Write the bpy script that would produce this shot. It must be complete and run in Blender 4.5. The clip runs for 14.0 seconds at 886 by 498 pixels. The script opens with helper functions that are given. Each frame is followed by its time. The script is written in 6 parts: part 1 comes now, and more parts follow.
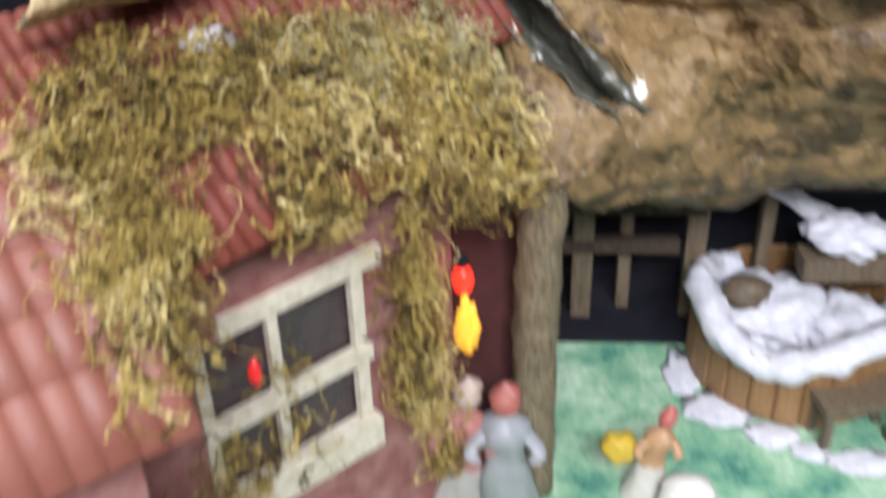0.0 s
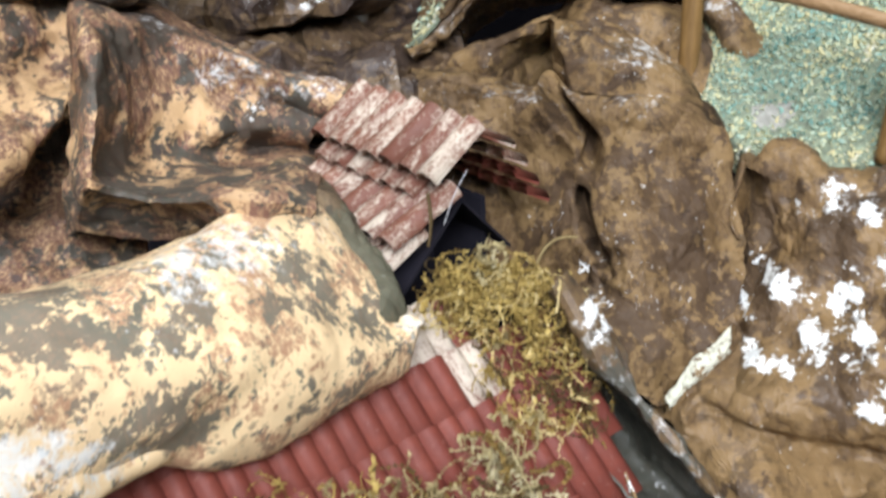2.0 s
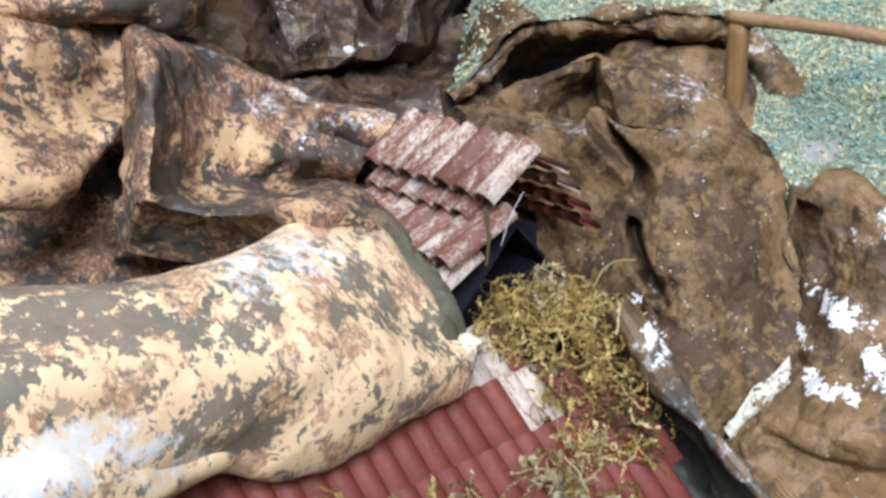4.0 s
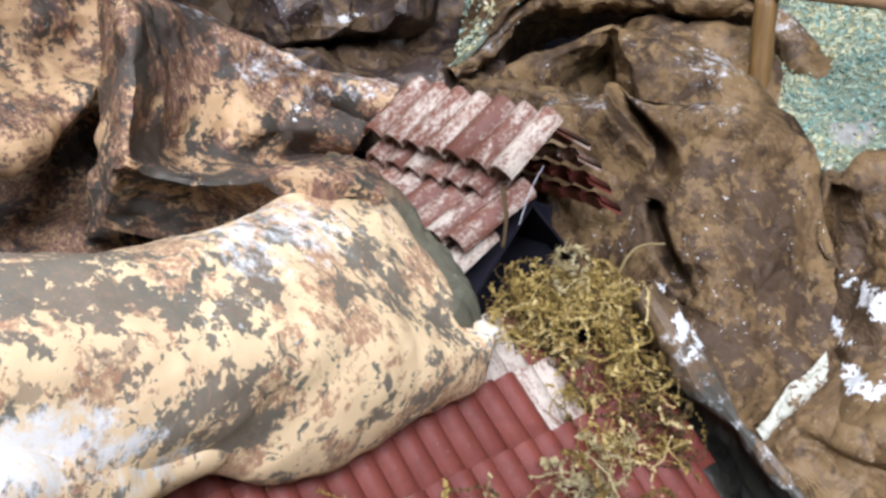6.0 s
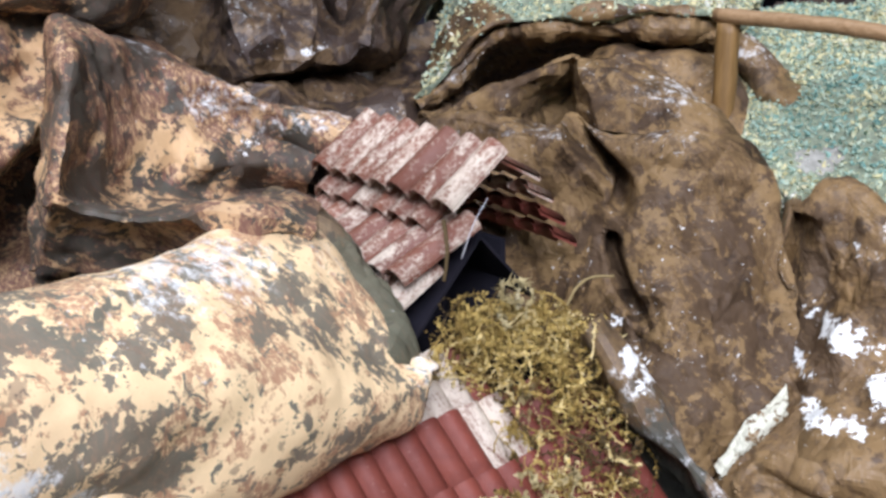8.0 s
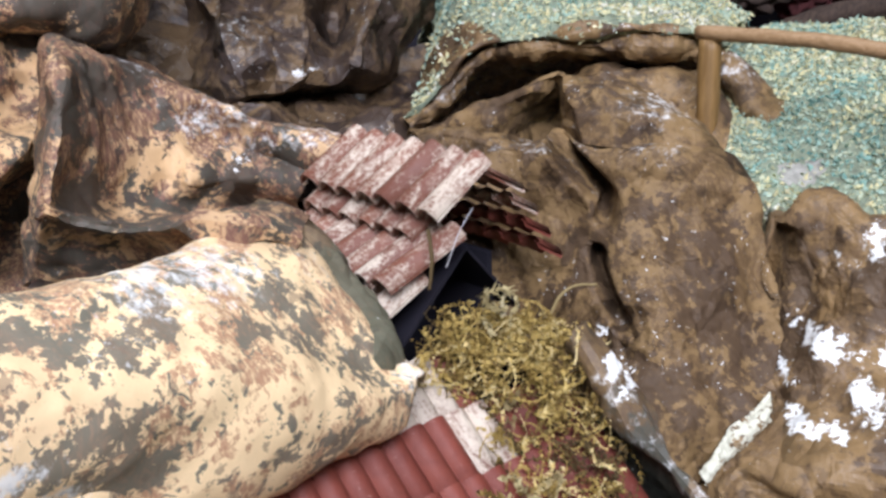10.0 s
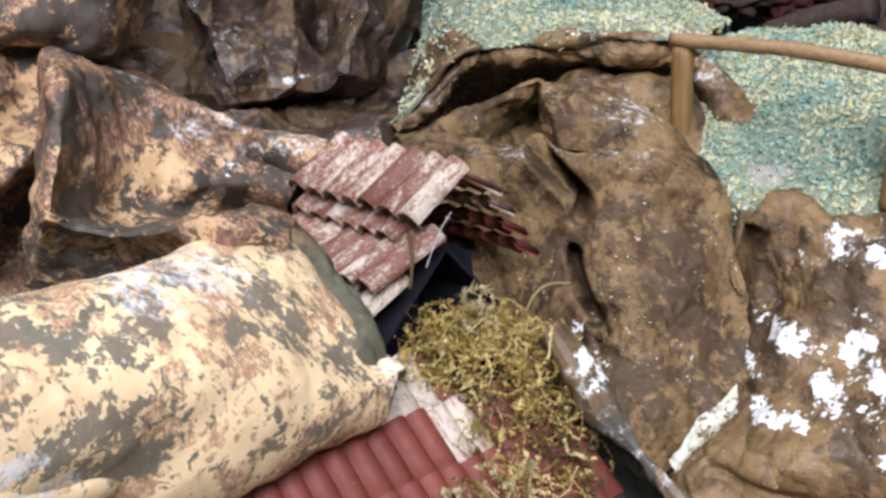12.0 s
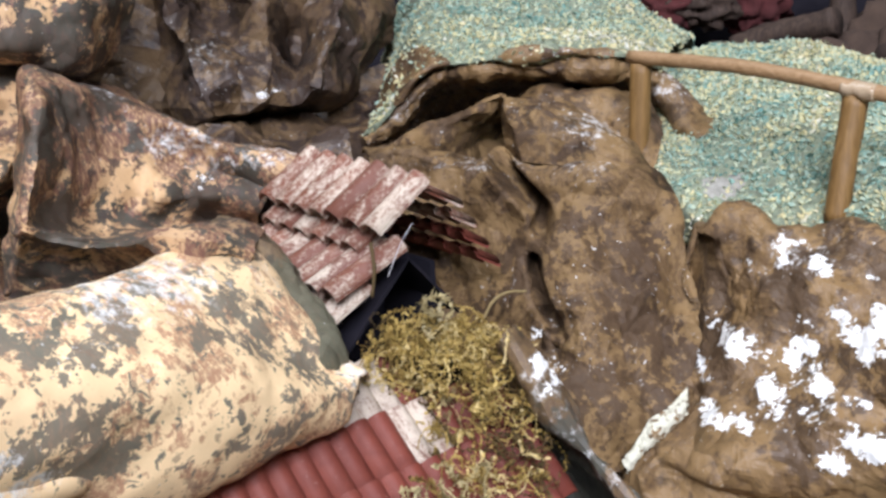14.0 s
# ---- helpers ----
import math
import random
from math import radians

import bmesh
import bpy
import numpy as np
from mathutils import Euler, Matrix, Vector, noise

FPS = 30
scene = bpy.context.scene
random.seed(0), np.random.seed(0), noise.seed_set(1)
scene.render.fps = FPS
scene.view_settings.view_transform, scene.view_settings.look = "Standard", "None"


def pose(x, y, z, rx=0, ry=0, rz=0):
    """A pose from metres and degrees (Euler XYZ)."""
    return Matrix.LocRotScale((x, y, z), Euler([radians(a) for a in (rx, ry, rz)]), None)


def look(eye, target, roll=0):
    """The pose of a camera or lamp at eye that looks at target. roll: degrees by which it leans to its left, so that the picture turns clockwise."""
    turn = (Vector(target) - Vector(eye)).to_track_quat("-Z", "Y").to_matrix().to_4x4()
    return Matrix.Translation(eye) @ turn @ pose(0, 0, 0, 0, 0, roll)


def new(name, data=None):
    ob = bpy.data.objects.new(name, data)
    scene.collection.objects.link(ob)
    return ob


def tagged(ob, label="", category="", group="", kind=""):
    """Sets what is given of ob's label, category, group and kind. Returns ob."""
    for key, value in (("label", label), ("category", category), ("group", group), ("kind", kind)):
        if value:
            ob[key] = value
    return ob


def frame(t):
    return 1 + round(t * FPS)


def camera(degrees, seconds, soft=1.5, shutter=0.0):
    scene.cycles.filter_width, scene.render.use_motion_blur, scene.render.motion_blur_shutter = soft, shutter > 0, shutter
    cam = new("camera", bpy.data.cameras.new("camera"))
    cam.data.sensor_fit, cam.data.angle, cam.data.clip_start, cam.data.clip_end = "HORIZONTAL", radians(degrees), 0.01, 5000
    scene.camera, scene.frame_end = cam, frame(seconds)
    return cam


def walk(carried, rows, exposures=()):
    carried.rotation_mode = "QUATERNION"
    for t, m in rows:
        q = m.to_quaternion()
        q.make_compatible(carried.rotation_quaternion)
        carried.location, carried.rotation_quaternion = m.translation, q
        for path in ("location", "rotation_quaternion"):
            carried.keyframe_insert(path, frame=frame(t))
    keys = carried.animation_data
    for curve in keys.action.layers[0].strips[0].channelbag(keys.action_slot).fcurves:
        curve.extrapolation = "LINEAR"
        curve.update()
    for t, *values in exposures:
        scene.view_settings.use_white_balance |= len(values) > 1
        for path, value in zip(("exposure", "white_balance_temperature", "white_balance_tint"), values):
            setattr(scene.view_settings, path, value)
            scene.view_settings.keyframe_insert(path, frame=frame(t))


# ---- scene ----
cam = camera(43.8, 14.0, soft=2.9, shutter=0.9)
PATH = [
    (0, (0.042, 0.006, 0.518), (-0.062, 1.653, -0.613), -1.8),
    (0.5, (0.027, 0.106, 0.524), (-0.085, 1.799, -0.535), -1.3),
    (1, (0.026, 0.206, 0.505), (-0.172, 1.941, -0.469), -2.1),
    (1.5, (0.022, 0.255, 0.514), (-0.184, 2.029, -0.386), -2.5),
    (2, (0.028, 0.272, 0.531), (-0.216, 2.066, -0.319), -2.6),
    (2.5, (0.025, 0.282, 0.524), (-0.178, 2.099, -0.287), -2.1),
    (3, (0.018, 0.281, 0.518), (-0.19, 2.117, -0.246), -1.9),
    (3.5, (0.005, 0.268, 0.508), (-0.215, 2.123, -0.206), -2.0),
    (4, (0.005, 0.263, 0.499), (-0.245, 2.126, -0.185), -2.4),
    (6.5, (-0.018, 0.307, 0.474), (-0.208, 2.181, -0.198), -1.0),
    (7, (-0.012, 0.309, 0.476), (-0.215, 2.193, -0.165), -1.4),
    (7.5, (0.011, 0.308, 0.474), (-0.203, 2.192, -0.162), -1.7),
    (8, (0.013, 0.31, 0.473), (-0.224, 2.195, -0.15), -2.1),
    (10.5, (0.025, 0.296, 0.466), (-0.219, 2.2, -0.096), -2.7),
    (11, (0.03, 0.29, 0.47), (-0.218, 2.192, -0.098), -2.8),
    (11.5, (0.032, 0.285, 0.469), (-0.212, 2.186, -0.099), -2.9),
    (12, (0.031, 0.281, 0.474), (-0.211, 2.182, -0.096), -2.9),
    (12.5, (0.036, 0.276, 0.476), (-0.201, 2.18, -0.088), -2.9),
    (13, (0.04, 0.271, 0.477), (-0.187, 2.176, -0.088), -2.7),
    (13.5, (0.046, 0.266, 0.48), (-0.181, 2.172, -0.082), -2.8),
    (14, (0.045, 0.263, 0.481), (-0.177, 2.17, -0.08), -2.8),
]

walk(cam, [(t, look(eye, target, roll)) for t, eye, target, roll in PATH],
     exposures=[(0.0, 0.2, 6380, 7), (0.5, 0.55, 6530, 7), (1.0, 0.44, 6430, 7), (1.6, 0.26, 6330, 8), (2.4, 0.04, 6230, 10), (3.2, 0.02, 6050, 13),
                (4.0, 0.02, 5850, 13), (7.0, 0.02, 5950, 15), (10.5, 0.03, 6080, 15), (14.0, 0.03, 6180, 15)])

# ---- light ----
FLOOR = -0.12
world = bpy.data.worlds.new("room_world")
scene.world = world
world.use_nodes = True
world.node_tree.nodes["Background"].inputs[0].default_value = (0.9, 0.95, 1.0, 1)
world.node_tree.nodes["Background"].inputs[1].default_value = 0.25


def lamp(name, place, target, sx, sy, watts, colour):
    data = bpy.data.lights.new(name, "AREA")
    data.shape, data.size, data.size_y, data.energy, data.color = "RECTANGLE", sx, sy, watts, colour
    ob = new(name, data)
    ob.matrix_world = look(place, target)
    return ob


lamp("ceiling_light_front", (0.30, -1.10, 1.66), (0.0, 0.6, 0.25), 1.2, 0.50, 82.0, (0.93, 0.935, 1.0))
lamp("ceiling_light_above", (-0.30, 0.60, 1.82), (0.0, 0.7, 0.3), 1.2, 0.30, 15.0, (0.97, 0.985, 1.0))


# ---- materials ----
class Nodes:
    """A small helper to write node materials."""

    def __init__(self, name):
        self.mat = bpy.data.materials.new(name)
        self.mat.use_nodes = True
        self.tree = self.mat.node_tree
        self.bsdf = self.tree.nodes["Principled BSDF"]
        self.place = self.tree.nodes.new("ShaderNodeTexCoord").outputs["Object"]

    def link(self, a, b):
        self.tree.links.new(a, b)

    def put(self, socket, value):
        if isinstance(value, (int, float)):
            socket.default_value = value
        elif isinstance(value, tuple):
            socket.default_value = value if len(value) == 4 or len(socket.default_value) == 3 else (*value, 1)
        else:
            self.link(value, socket)

    def noise(self, scale, detail=3.0, rough=0.55, distort=0.0, vec=None, colour=False):
        n = self.tree.nodes.new("ShaderNodeTexNoise")
        self.link(vec or self.place, n.inputs["Vector"])
        n.inputs["Scale"].default_value, n.inputs["Detail"].default_value = scale, detail
        n.inputs["Roughness"].default_value, n.inputs["Distortion"].default_value = rough, distort
        return n.outputs["Color" if colour else "Fac"]

    def cells(self, scale, feature="F1", vec=None, out="Distance"):
        n = self.tree.nodes.new("ShaderNodeTexVoronoi")
        n.feature = feature
        self.link(vec or self.place, n.inputs["Vector"])
        n.inputs["Scale"].default_value = scale
        return n.outputs[out]

    def math(self, op, a, b=0.0, c=0.0):
        n = self.tree.nodes.new("ShaderNodeMath")
        n.operation = op
        for s, v in zip(n.inputs, (a, b, c)):
            self.put(s, v)
        return n.outputs[0]

    def step(self, value, low, high):
        n = self.tree.nodes.new("ShaderNodeMapRange")
        n.interpolation_type = "SMOOTHSTEP"
        self.put(n.inputs["Value"], value)
        n.inputs["From Min"].default_value, n.inputs["From Max"].default_value = low, high
        return n.outputs[0]

    def mix(self, fac, a, b):
        n = self.tree.nodes.new("ShaderNodeMix")
        n.data_type = "RGBA"
        self.put(n.inputs[0], fac)
        self.put(n.inputs[6], a)
        self.put(n.inputs[7], b)
        return n.outputs[2]

    def warp(self, scale, amount):
        """The place, shifted by a noise."""
        n = self.tree.nodes.new("ShaderNodeVectorMath")
        n.operation = "MULTIPLY_ADD"
        self.link(self.noise(scale, 2.0, colour=True), n.inputs[0])
        n.inputs[1].default_value = (amount,) * 3
        self.link(self.place, n.inputs[2])
        return n.outputs[0]

    def attribute(self, name):
        n = self.tree.nodes.new("ShaderNodeAttribute")
        n.attribute_name = name
        return n.outputs["Fac"]

    def random(self):
        return self.tree.nodes.new("ShaderNodeObjectInfo").outputs["Random"]

    def island(self):
        return self.tree.nodes.new("ShaderNodeNewGeometry").outputs["Random Per Island"]

    def ramp(self, fac, stops):
        n = self.tree.nodes.new("ShaderNodeValToRGB")
        r = n.color_ramp
        while len(r.elements) < len(stops):
            r.elements.new(0.5)
        for e, (p, c) in zip(r.elements, stops):
            e.position, e.color = p, (*c, 1)
        self.link(fac, n.inputs[0])
        return n.outputs[0]

    def facets(self, layers, keep):
        """Flat paper facets: each cell leans the normal its own way. layers: (cell scale, lean)."""
        normal = self.tree.nodes.new("ShaderNodeNewGeometry").outputs["Normal"]
        for scale, lean in layers:
            v = self.tree.nodes.new("ShaderNodeTexVoronoi")
            self.link(self.warp(scale * 0.4, 0.22 / scale), v.inputs["Vector"])
            v.inputs["Scale"].default_value = scale
            m = self.tree.nodes.new("ShaderNodeVectorMath")
            m.operation = "SUBTRACT"
            self.link(v.outputs["Color"], m.inputs[0])
            m.inputs[1].default_value = (0.5, 0.5, 0.5)
            k = self.tree.nodes.new("ShaderNodeVectorMath")
            k.operation = "MULTIPLY_ADD"
            self.link(m.outputs[0], k.inputs[0])
            self.link(self.math("MULTIPLY", keep, lean), k.inputs[1])
            self.link(normal, k.inputs[2])
            u = self.tree.nodes.new("ShaderNodeVectorMath")
            u.operation = "NORMALIZE"
            self.link(k.outputs[0], u.inputs[0])
            normal = u.outputs[0]
        return normal

    def bump(self, height, strength, distance, normal=None):
        n = self.tree.nodes.new("ShaderNodeBump")
        n.inputs["Strength"].default_value, n.inputs["Distance"].default_value = strength, distance
        self.link(height, n.inputs["Height"])
        if normal:
            self.link(normal, n.inputs["Normal"])
        self.link(n.outputs[0], self.bsdf.inputs["Normal"])

    def done(self, colour, rough=0.6, metal=0.0, gloss=0.5):
        self.put(self.bsdf.inputs["Base Color"], colour)
        self.put(self.bsdf.inputs["Roughness"], rough)
        self.put(self.bsdf.inputs["Metallic"], metal)
        self.put(self.bsdf.inputs["Specular IOR Level"], gloss)
        return self.mat


def paper(name, cream, tan, olive, dark, olive_share, tan_share, scale=26.0, snow_colour=(0.80, 0.82, 0.80), rough=0.5, wear=0.5, lean=0.3, hard=0.008, bits=0.5, soil=0.7, gloss=0.4, crease=0.0, jagged=0.26, swirl=0.016):
    """Crumpled printed rock paper: blotches in three inks, brush grain, flat facets, creases, white paint where the sheet says so."""
    n = Nodes(name)
    v = n.warp(scale * 2.6, swirl)
    m = n.tree.nodes.new("ShaderNodeMapping")
    n.link(n.warp(90.0, 0.004), m.inputs["Vector"])
    m.inputs["Scale"].default_value = (1.0, 1.0, 0.2)
    grain = n.noise(700.0, 3.0, 0.7, vec=m.outputs[0])
    big = n.math("ADD", n.noise(scale, 6.0, 0.70, 0.2, vec=v), n.attribute("olive"))
    second = n.math("ADD", n.noise(scale * 1.3, 5.0, 0.68, 0.2, vec=n.warp(scale * 2.2, swirl * 1.25)), n.attribute("tan"))
    small = n.noise(scale * 6.0, 4.0, 0.65, 0.3)
    jag = n.math("ADD", n.math("MULTIPLY", n.math("SUBTRACT", small, 0.5), jagged), n.math("MULTIPLY", n.math("SUBTRACT", grain, 0.5), 0.10))
    c = n.mix(n.step(n.math("ADD", second, jag), 0.5 + tan_share - hard, 0.5 + tan_share + hard), cream, n.mix(n.step(grain, 0.42, 0.70), tan, cream))
    c = n.mix(n.step(n.math("ADD", big, jag), 0.5 + olive_share - hard, 0.5 + olive_share + hard), c, n.mix(n.math("MULTIPLY", n.step(grain, 0.45, 0.72), 0.35), olive, tan))
    specky = n.math("ADD", n.noise(scale * 4.2, 4.0, 0.6, 0.5, vec=v), n.math("MULTIPLY", n.noise(scale * 0.8, 2.0), 0.35))
    c = n.mix(n.math("MULTIPLY", n.step(specky, 0.79 - hard, 0.79 + hard), bits), c, olive)
    c = n.mix(n.math("MULTIPLY", n.step(n.noise(scale * 2.3, 5.0, 0.7, 0.2), 0.60 - hard, 0.61 + hard), soil), c, dark)
    c = n.mix(n.math("MULTIPLY", n.step(n.noise(scale * 0.6, 3.0), 0.35, 0.75), 0.22), c, tan)
    fibre = n.noise(900.0, 2.0, 0.6)
    c = n.mix(n.math("MULTIPLY", fibre, 0.12), c, dark)
    stain = n.noise(38.0, 5.0, 0.65)
    c = n.mix(n.math("MULTIPLY", n.step(stain, 0.52, 0.78), 0.4), c, dark)
    folds = n.math("SUBTRACT", 1.0, n.step(n.cells(46.0, "DISTANCE_TO_EDGE", vec=n.warp(40.0, 0.03)), 0.0, 0.05))
    c = n.mix(n.math("MULTIPLY", n.math("MULTIPLY", folds, crease * 0.45), n.step(stain, 0.4, 0.65)), c, cream)
    mask = n.attribute("snow")
    edge = n.math("ADD", mask, n.math("MULTIPLY", n.math("SUBTRACT", n.noise(120.0, 6.0, 0.68, 0.3), 0.5), 1.3))
    edge = n.math("ADD", edge, n.math("MULTIPLY", n.math("SUBTRACT", n.noise(420.0, 4.0, 0.7), 0.5), 1.0))
    thick = n.step(edge, 0.52, 0.58)
    dust = n.math("MULTIPLY", n.step(n.math("ADD", n.attribute("dust"), n.math("MULTIPLY", n.math("SUBTRACT", n.noise(230.0, 6.0, 0.78), 0.5), 2.4)), 0.5, 1.0), 0.8)
    specks = n.step(n.math("ADD", n.noise(430.0, 3.0, 0.6), n.math("MULTIPLY", n.noise(35.0, 3.0), 0.45)), 0.93, 0.98)
    white = n.math("MAXIMUM", thick, n.math("MAXIMUM", dust, n.math("MULTIPLY", specks, wear)))
    c = n.mix(white, c, snow_colour)
    height = n.math("ADD", n.math("MULTIPLY", n.noise(150.0, 4.0, 0.6), 0.5), n.math("ADD", n.math("MULTIPLY", fibre, 0.06), n.math("MULTIPLY", thick, 0.3)))
    height = n.math("ADD", height, n.math("MULTIPLY", folds, crease))
    n.bump(height, 0.22, 0.003, n.facets(((28.0, lean * 1.0), (64.0, lean * 0.8), (140.0, lean * 0.3)), n.math("SUBTRACT", 1.0, n.math("MULTIPLY", thick, 0.75))))
    return n.done(c, n.math("ADD", n.math("ADD", rough, n.math("MULTIPLY", n.noise(60.0, 3.0), 0.22)), n.math("MULTIPLY", thick, 0.4)), gloss=gloss)


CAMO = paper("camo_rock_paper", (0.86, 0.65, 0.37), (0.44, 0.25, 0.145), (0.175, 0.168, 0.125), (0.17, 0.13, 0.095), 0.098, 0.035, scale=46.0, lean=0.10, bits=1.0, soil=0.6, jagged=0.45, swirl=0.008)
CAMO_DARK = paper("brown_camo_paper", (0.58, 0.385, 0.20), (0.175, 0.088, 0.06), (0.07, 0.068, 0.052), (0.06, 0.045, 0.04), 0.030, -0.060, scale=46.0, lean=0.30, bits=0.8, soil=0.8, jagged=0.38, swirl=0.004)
BROWN = paper("brown_rock_paper", (0.235, 0.152, 0.068), (0.140, 0.088, 0.043), (0.080, 0.051, 0.030), (0.034, 0.023, 0.016), 0.030, 0.0, scale=30.0, rough=0.5, wear=0.75, lean=0.58, hard=0.02, bits=0.55, soil=0.6, gloss=0.22, crease=0.5, jagged=0.36)
# BROWN again, darkened: the recess shade is put into the paper colour.
BROWN_SHADED = paper("shaded_brown_rock_paper", (0.165, 0.108, 0.056), (0.092, 0.058, 0.034), (0.05, 0.034, 0.027), (0.026, 0.02, 0.018), 0.02, -0.02, scale=26.0, rough=0.38, wear=0.6, lean=0.7, hard=0.025, bits=0.5, soil=0.7, gloss=0.45, crease=0.6)
TANROCK = paper("tan_rock_paper", (0.255, 0.163, 0.072), (0.165, 0.104, 0.052), (0.094, 0.061, 0.036), (0.046, 0.032, 0.022), 0.030, 0.0, scale=28.0, rough=0.40, wear=0.85, lean=0.58, hard=0.03, bits=0.5, soil=0.55, gloss=0.34, crease=0.5, jagged=0.34)
PALE_EDGE = paper("pale_painted_paper", (0.255, 0.163, 0.072), (0.165, 0.104, 0.052), (0.094, 0.061, 0.036), (0.046, 0.032, 0.022), 0.03, 0.0, snow_colour=(0.60, 0.60, 0.48), scale=28.0)
FELT = paper("dark_olive_paper", (0.24, 0.17, 0.095), (0.15, 0.105, 0.065), (0.105, 0.105, 0.07), (0.05, 0.045, 0.035), 0.0, 0.0, scale=50.0, rough=0.65, lean=0.35, hard=0.04, gloss=0.25)
SLATE = paper("grey_green_rock_paper", (0.19, 0.125, 0.06), (0.13, 0.085, 0.05), (0.075, 0.078, 0.062), (0.04, 0.04, 0.034), 0.0, 0.0, scale=30.0, rough=0.4, lean=0.4, hard=0.04)


def shifted(n):
    """The place in a piece, moved by a random step for each piece."""
    v = n.tree.nodes.new("ShaderNodeVectorMath")
    v.operation = "MULTIPLY_ADD"
    n.link(n.random(), v.inputs[0])
    v.inputs[1].default_value = (3.1, 1.7, 2.3)
    n.link(n.place, v.inputs[2])
    return v.outputs[0]


def tile_paint():
    n = Nodes("red_tile_plastic")
    p = shifted(n)
    v = n.noise(140.0, 4.0, 0.6, vec=p)
    base = n.mix(n.random(), (0.17, 0.040, 0.026), (0.22, 0.058, 0.038))
    c = n.mix(n.math("MULTIPLY", n.step(v, 0.35, 0.7), 0.5), base, (0.12, 0.032, 0.024))
    c = n.mix(n.math("MULTIPLY", n.step(n.noise(420.0, 4.0, 0.7, vec=p), 0.60, 0.8), 0.6), c, (0.42, 0.25, 0.2))
    n.bump(n.noise(700.0, 3.0), 0.25, 0.001)
    return n.done(c, n.math("ADD", 0.48, n.math("MULTIPLY", v, 0.25)), gloss=0.35)


def tile_worn(name, amount):
    n = Nodes(name)
    p = shifted(n)
    m = n.tree.nodes.new("ShaderNodeMapping")
    n.link(p, m.inputs["Vector"])
    m.inputs["Scale"].default_value = (1.0, 0.30, 1.0)
    v = n.noise(140.0, 4.0, 0.6, vec=p)
    base = n.mix(v, (0.13, 0.045, 0.027), n.mix(n.random(), (0.17, 0.068, 0.044), (0.27, 0.088, 0.040)))
    k = n.math("ADD", n.noise(120.0, 7.0, 0.80, 0.3, vec=m.outputs[0]), n.math("MULTIPLY", n.math("SUBTRACT", n.noise(600.0, 4.0, 0.75), 0.5), 0.5))
    k = n.math("ADD", k, n.math("MULTIPLY", n.math("SUBTRACT", n.random(), 0.5), 0.10))
    white = n.step(k, 0.56 - amount, 0.80 - amount)
    c = n.mix(n.math("MULTIPLY", white, 0.85), base, (0.66, 0.585, 0.47))
    n.bump(n.math("ADD", n.noise(500.0, 3.0), n.math("MULTIPLY", white, 0.5)), 0.35, 0.001)
    return n.done(c, n.math("ADD", 0.5, n.math("MULTIPLY", v, 0.25)))


TILE = tile_paint()
TILE_WORN = tile_worn("white_dusted_red_tile", 0.135)
TILE_WHITE = tile_worn("white_painted_tile", 0.19)
TILE_CHALK = tile_worn("chalk_white_tile", 0.27)


def plain(name, a, b, scale, rough=0.6, bump_at=300.0, strength=0.3, per="object", metal=0.0, gloss=0.5):
    n = Nodes(name)
    f = n.noise(scale, 4.0, 0.6)
    if per == "island":
        f = n.math("ADD", n.math("MULTIPLY", f, 0.5), n.math("MULTIPLY", n.island(), 0.6))
    if per == "random":
        f = n.math("ADD", n.math("MULTIPLY", f, 0.6), n.math("MULTIPLY", n.random(), 0.5))
    c = n.mix(n.step(f, 0.2, 0.85), a, b)
    n.bump(n.noise(bump_at, 3.0), strength, 0.001)
    return n.done(c, n.math("ADD", rough, n.math("MULTIPLY", f, 0.15)), metal, gloss)


def wood(name, a, b, along=(60, 60, 6), rough=0.55):
    n = Nodes(name)
    m = n.tree.nodes.new("ShaderNodeMapping")
    n.link(n.place, m.inputs["Vector"])
    m.inputs["Scale"].default_value = along
    f = n.noise(6.0, 5.0, 0.65, 0.6, vec=m.outputs[0])
    c = n.mix(n.step(f, 0.3, 0.7), a, b)
    c = n.mix(n.math("MULTIPLY", n.random(), 0.25), c, tuple(0.6 * k for k in a))
    n.bump(f, 0.5, 0.001)
    return n.done(c, rough)


TERRACOTTA = plain("terracotta_tile_plastic", (0.20, 0.066, 0.045), (0.26, 0.092, 0.066), 60.0, 0.45, per="random")
PALEWOOD = wood("pale_brown_wood", (0.27, 0.165, 0.075), (0.38, 0.245, 0.125), along=(6, 50, 50))
BAMBOO = wood("honey_brown_wood", (0.17, 0.094, 0.028), (0.27, 0.157, 0.05))
DARKWOOD = wood("dark_brown_wood", (0.035, 0.022, 0.016), (0.085, 0.055, 0.038), along=(40, 40, 20), rough=0.8)
BARK = wood("grey_bark", (0.10, 0.075, 0.045), (0.27, 0.21, 0.13), along=(70, 70, 12), rough=0.85)
OLDWOOD = wood("dark_old_wood", (0.10, 0.07, 0.045), (0.20, 0.15, 0.10))
STAVE = wood("brown_stave_wood", (0.22, 0.11, 0.045), (0.36, 0.20, 0.09))


def moss_paint(name, stops):
    n = Nodes(name)
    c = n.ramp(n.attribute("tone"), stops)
    c = n.mix(n.math("MULTIPLY", n.noise(30.0, 3.0), 0.3), c, (0.26, 0.19, 0.06))
    return n.done(c, 0.75, gloss=0.3)


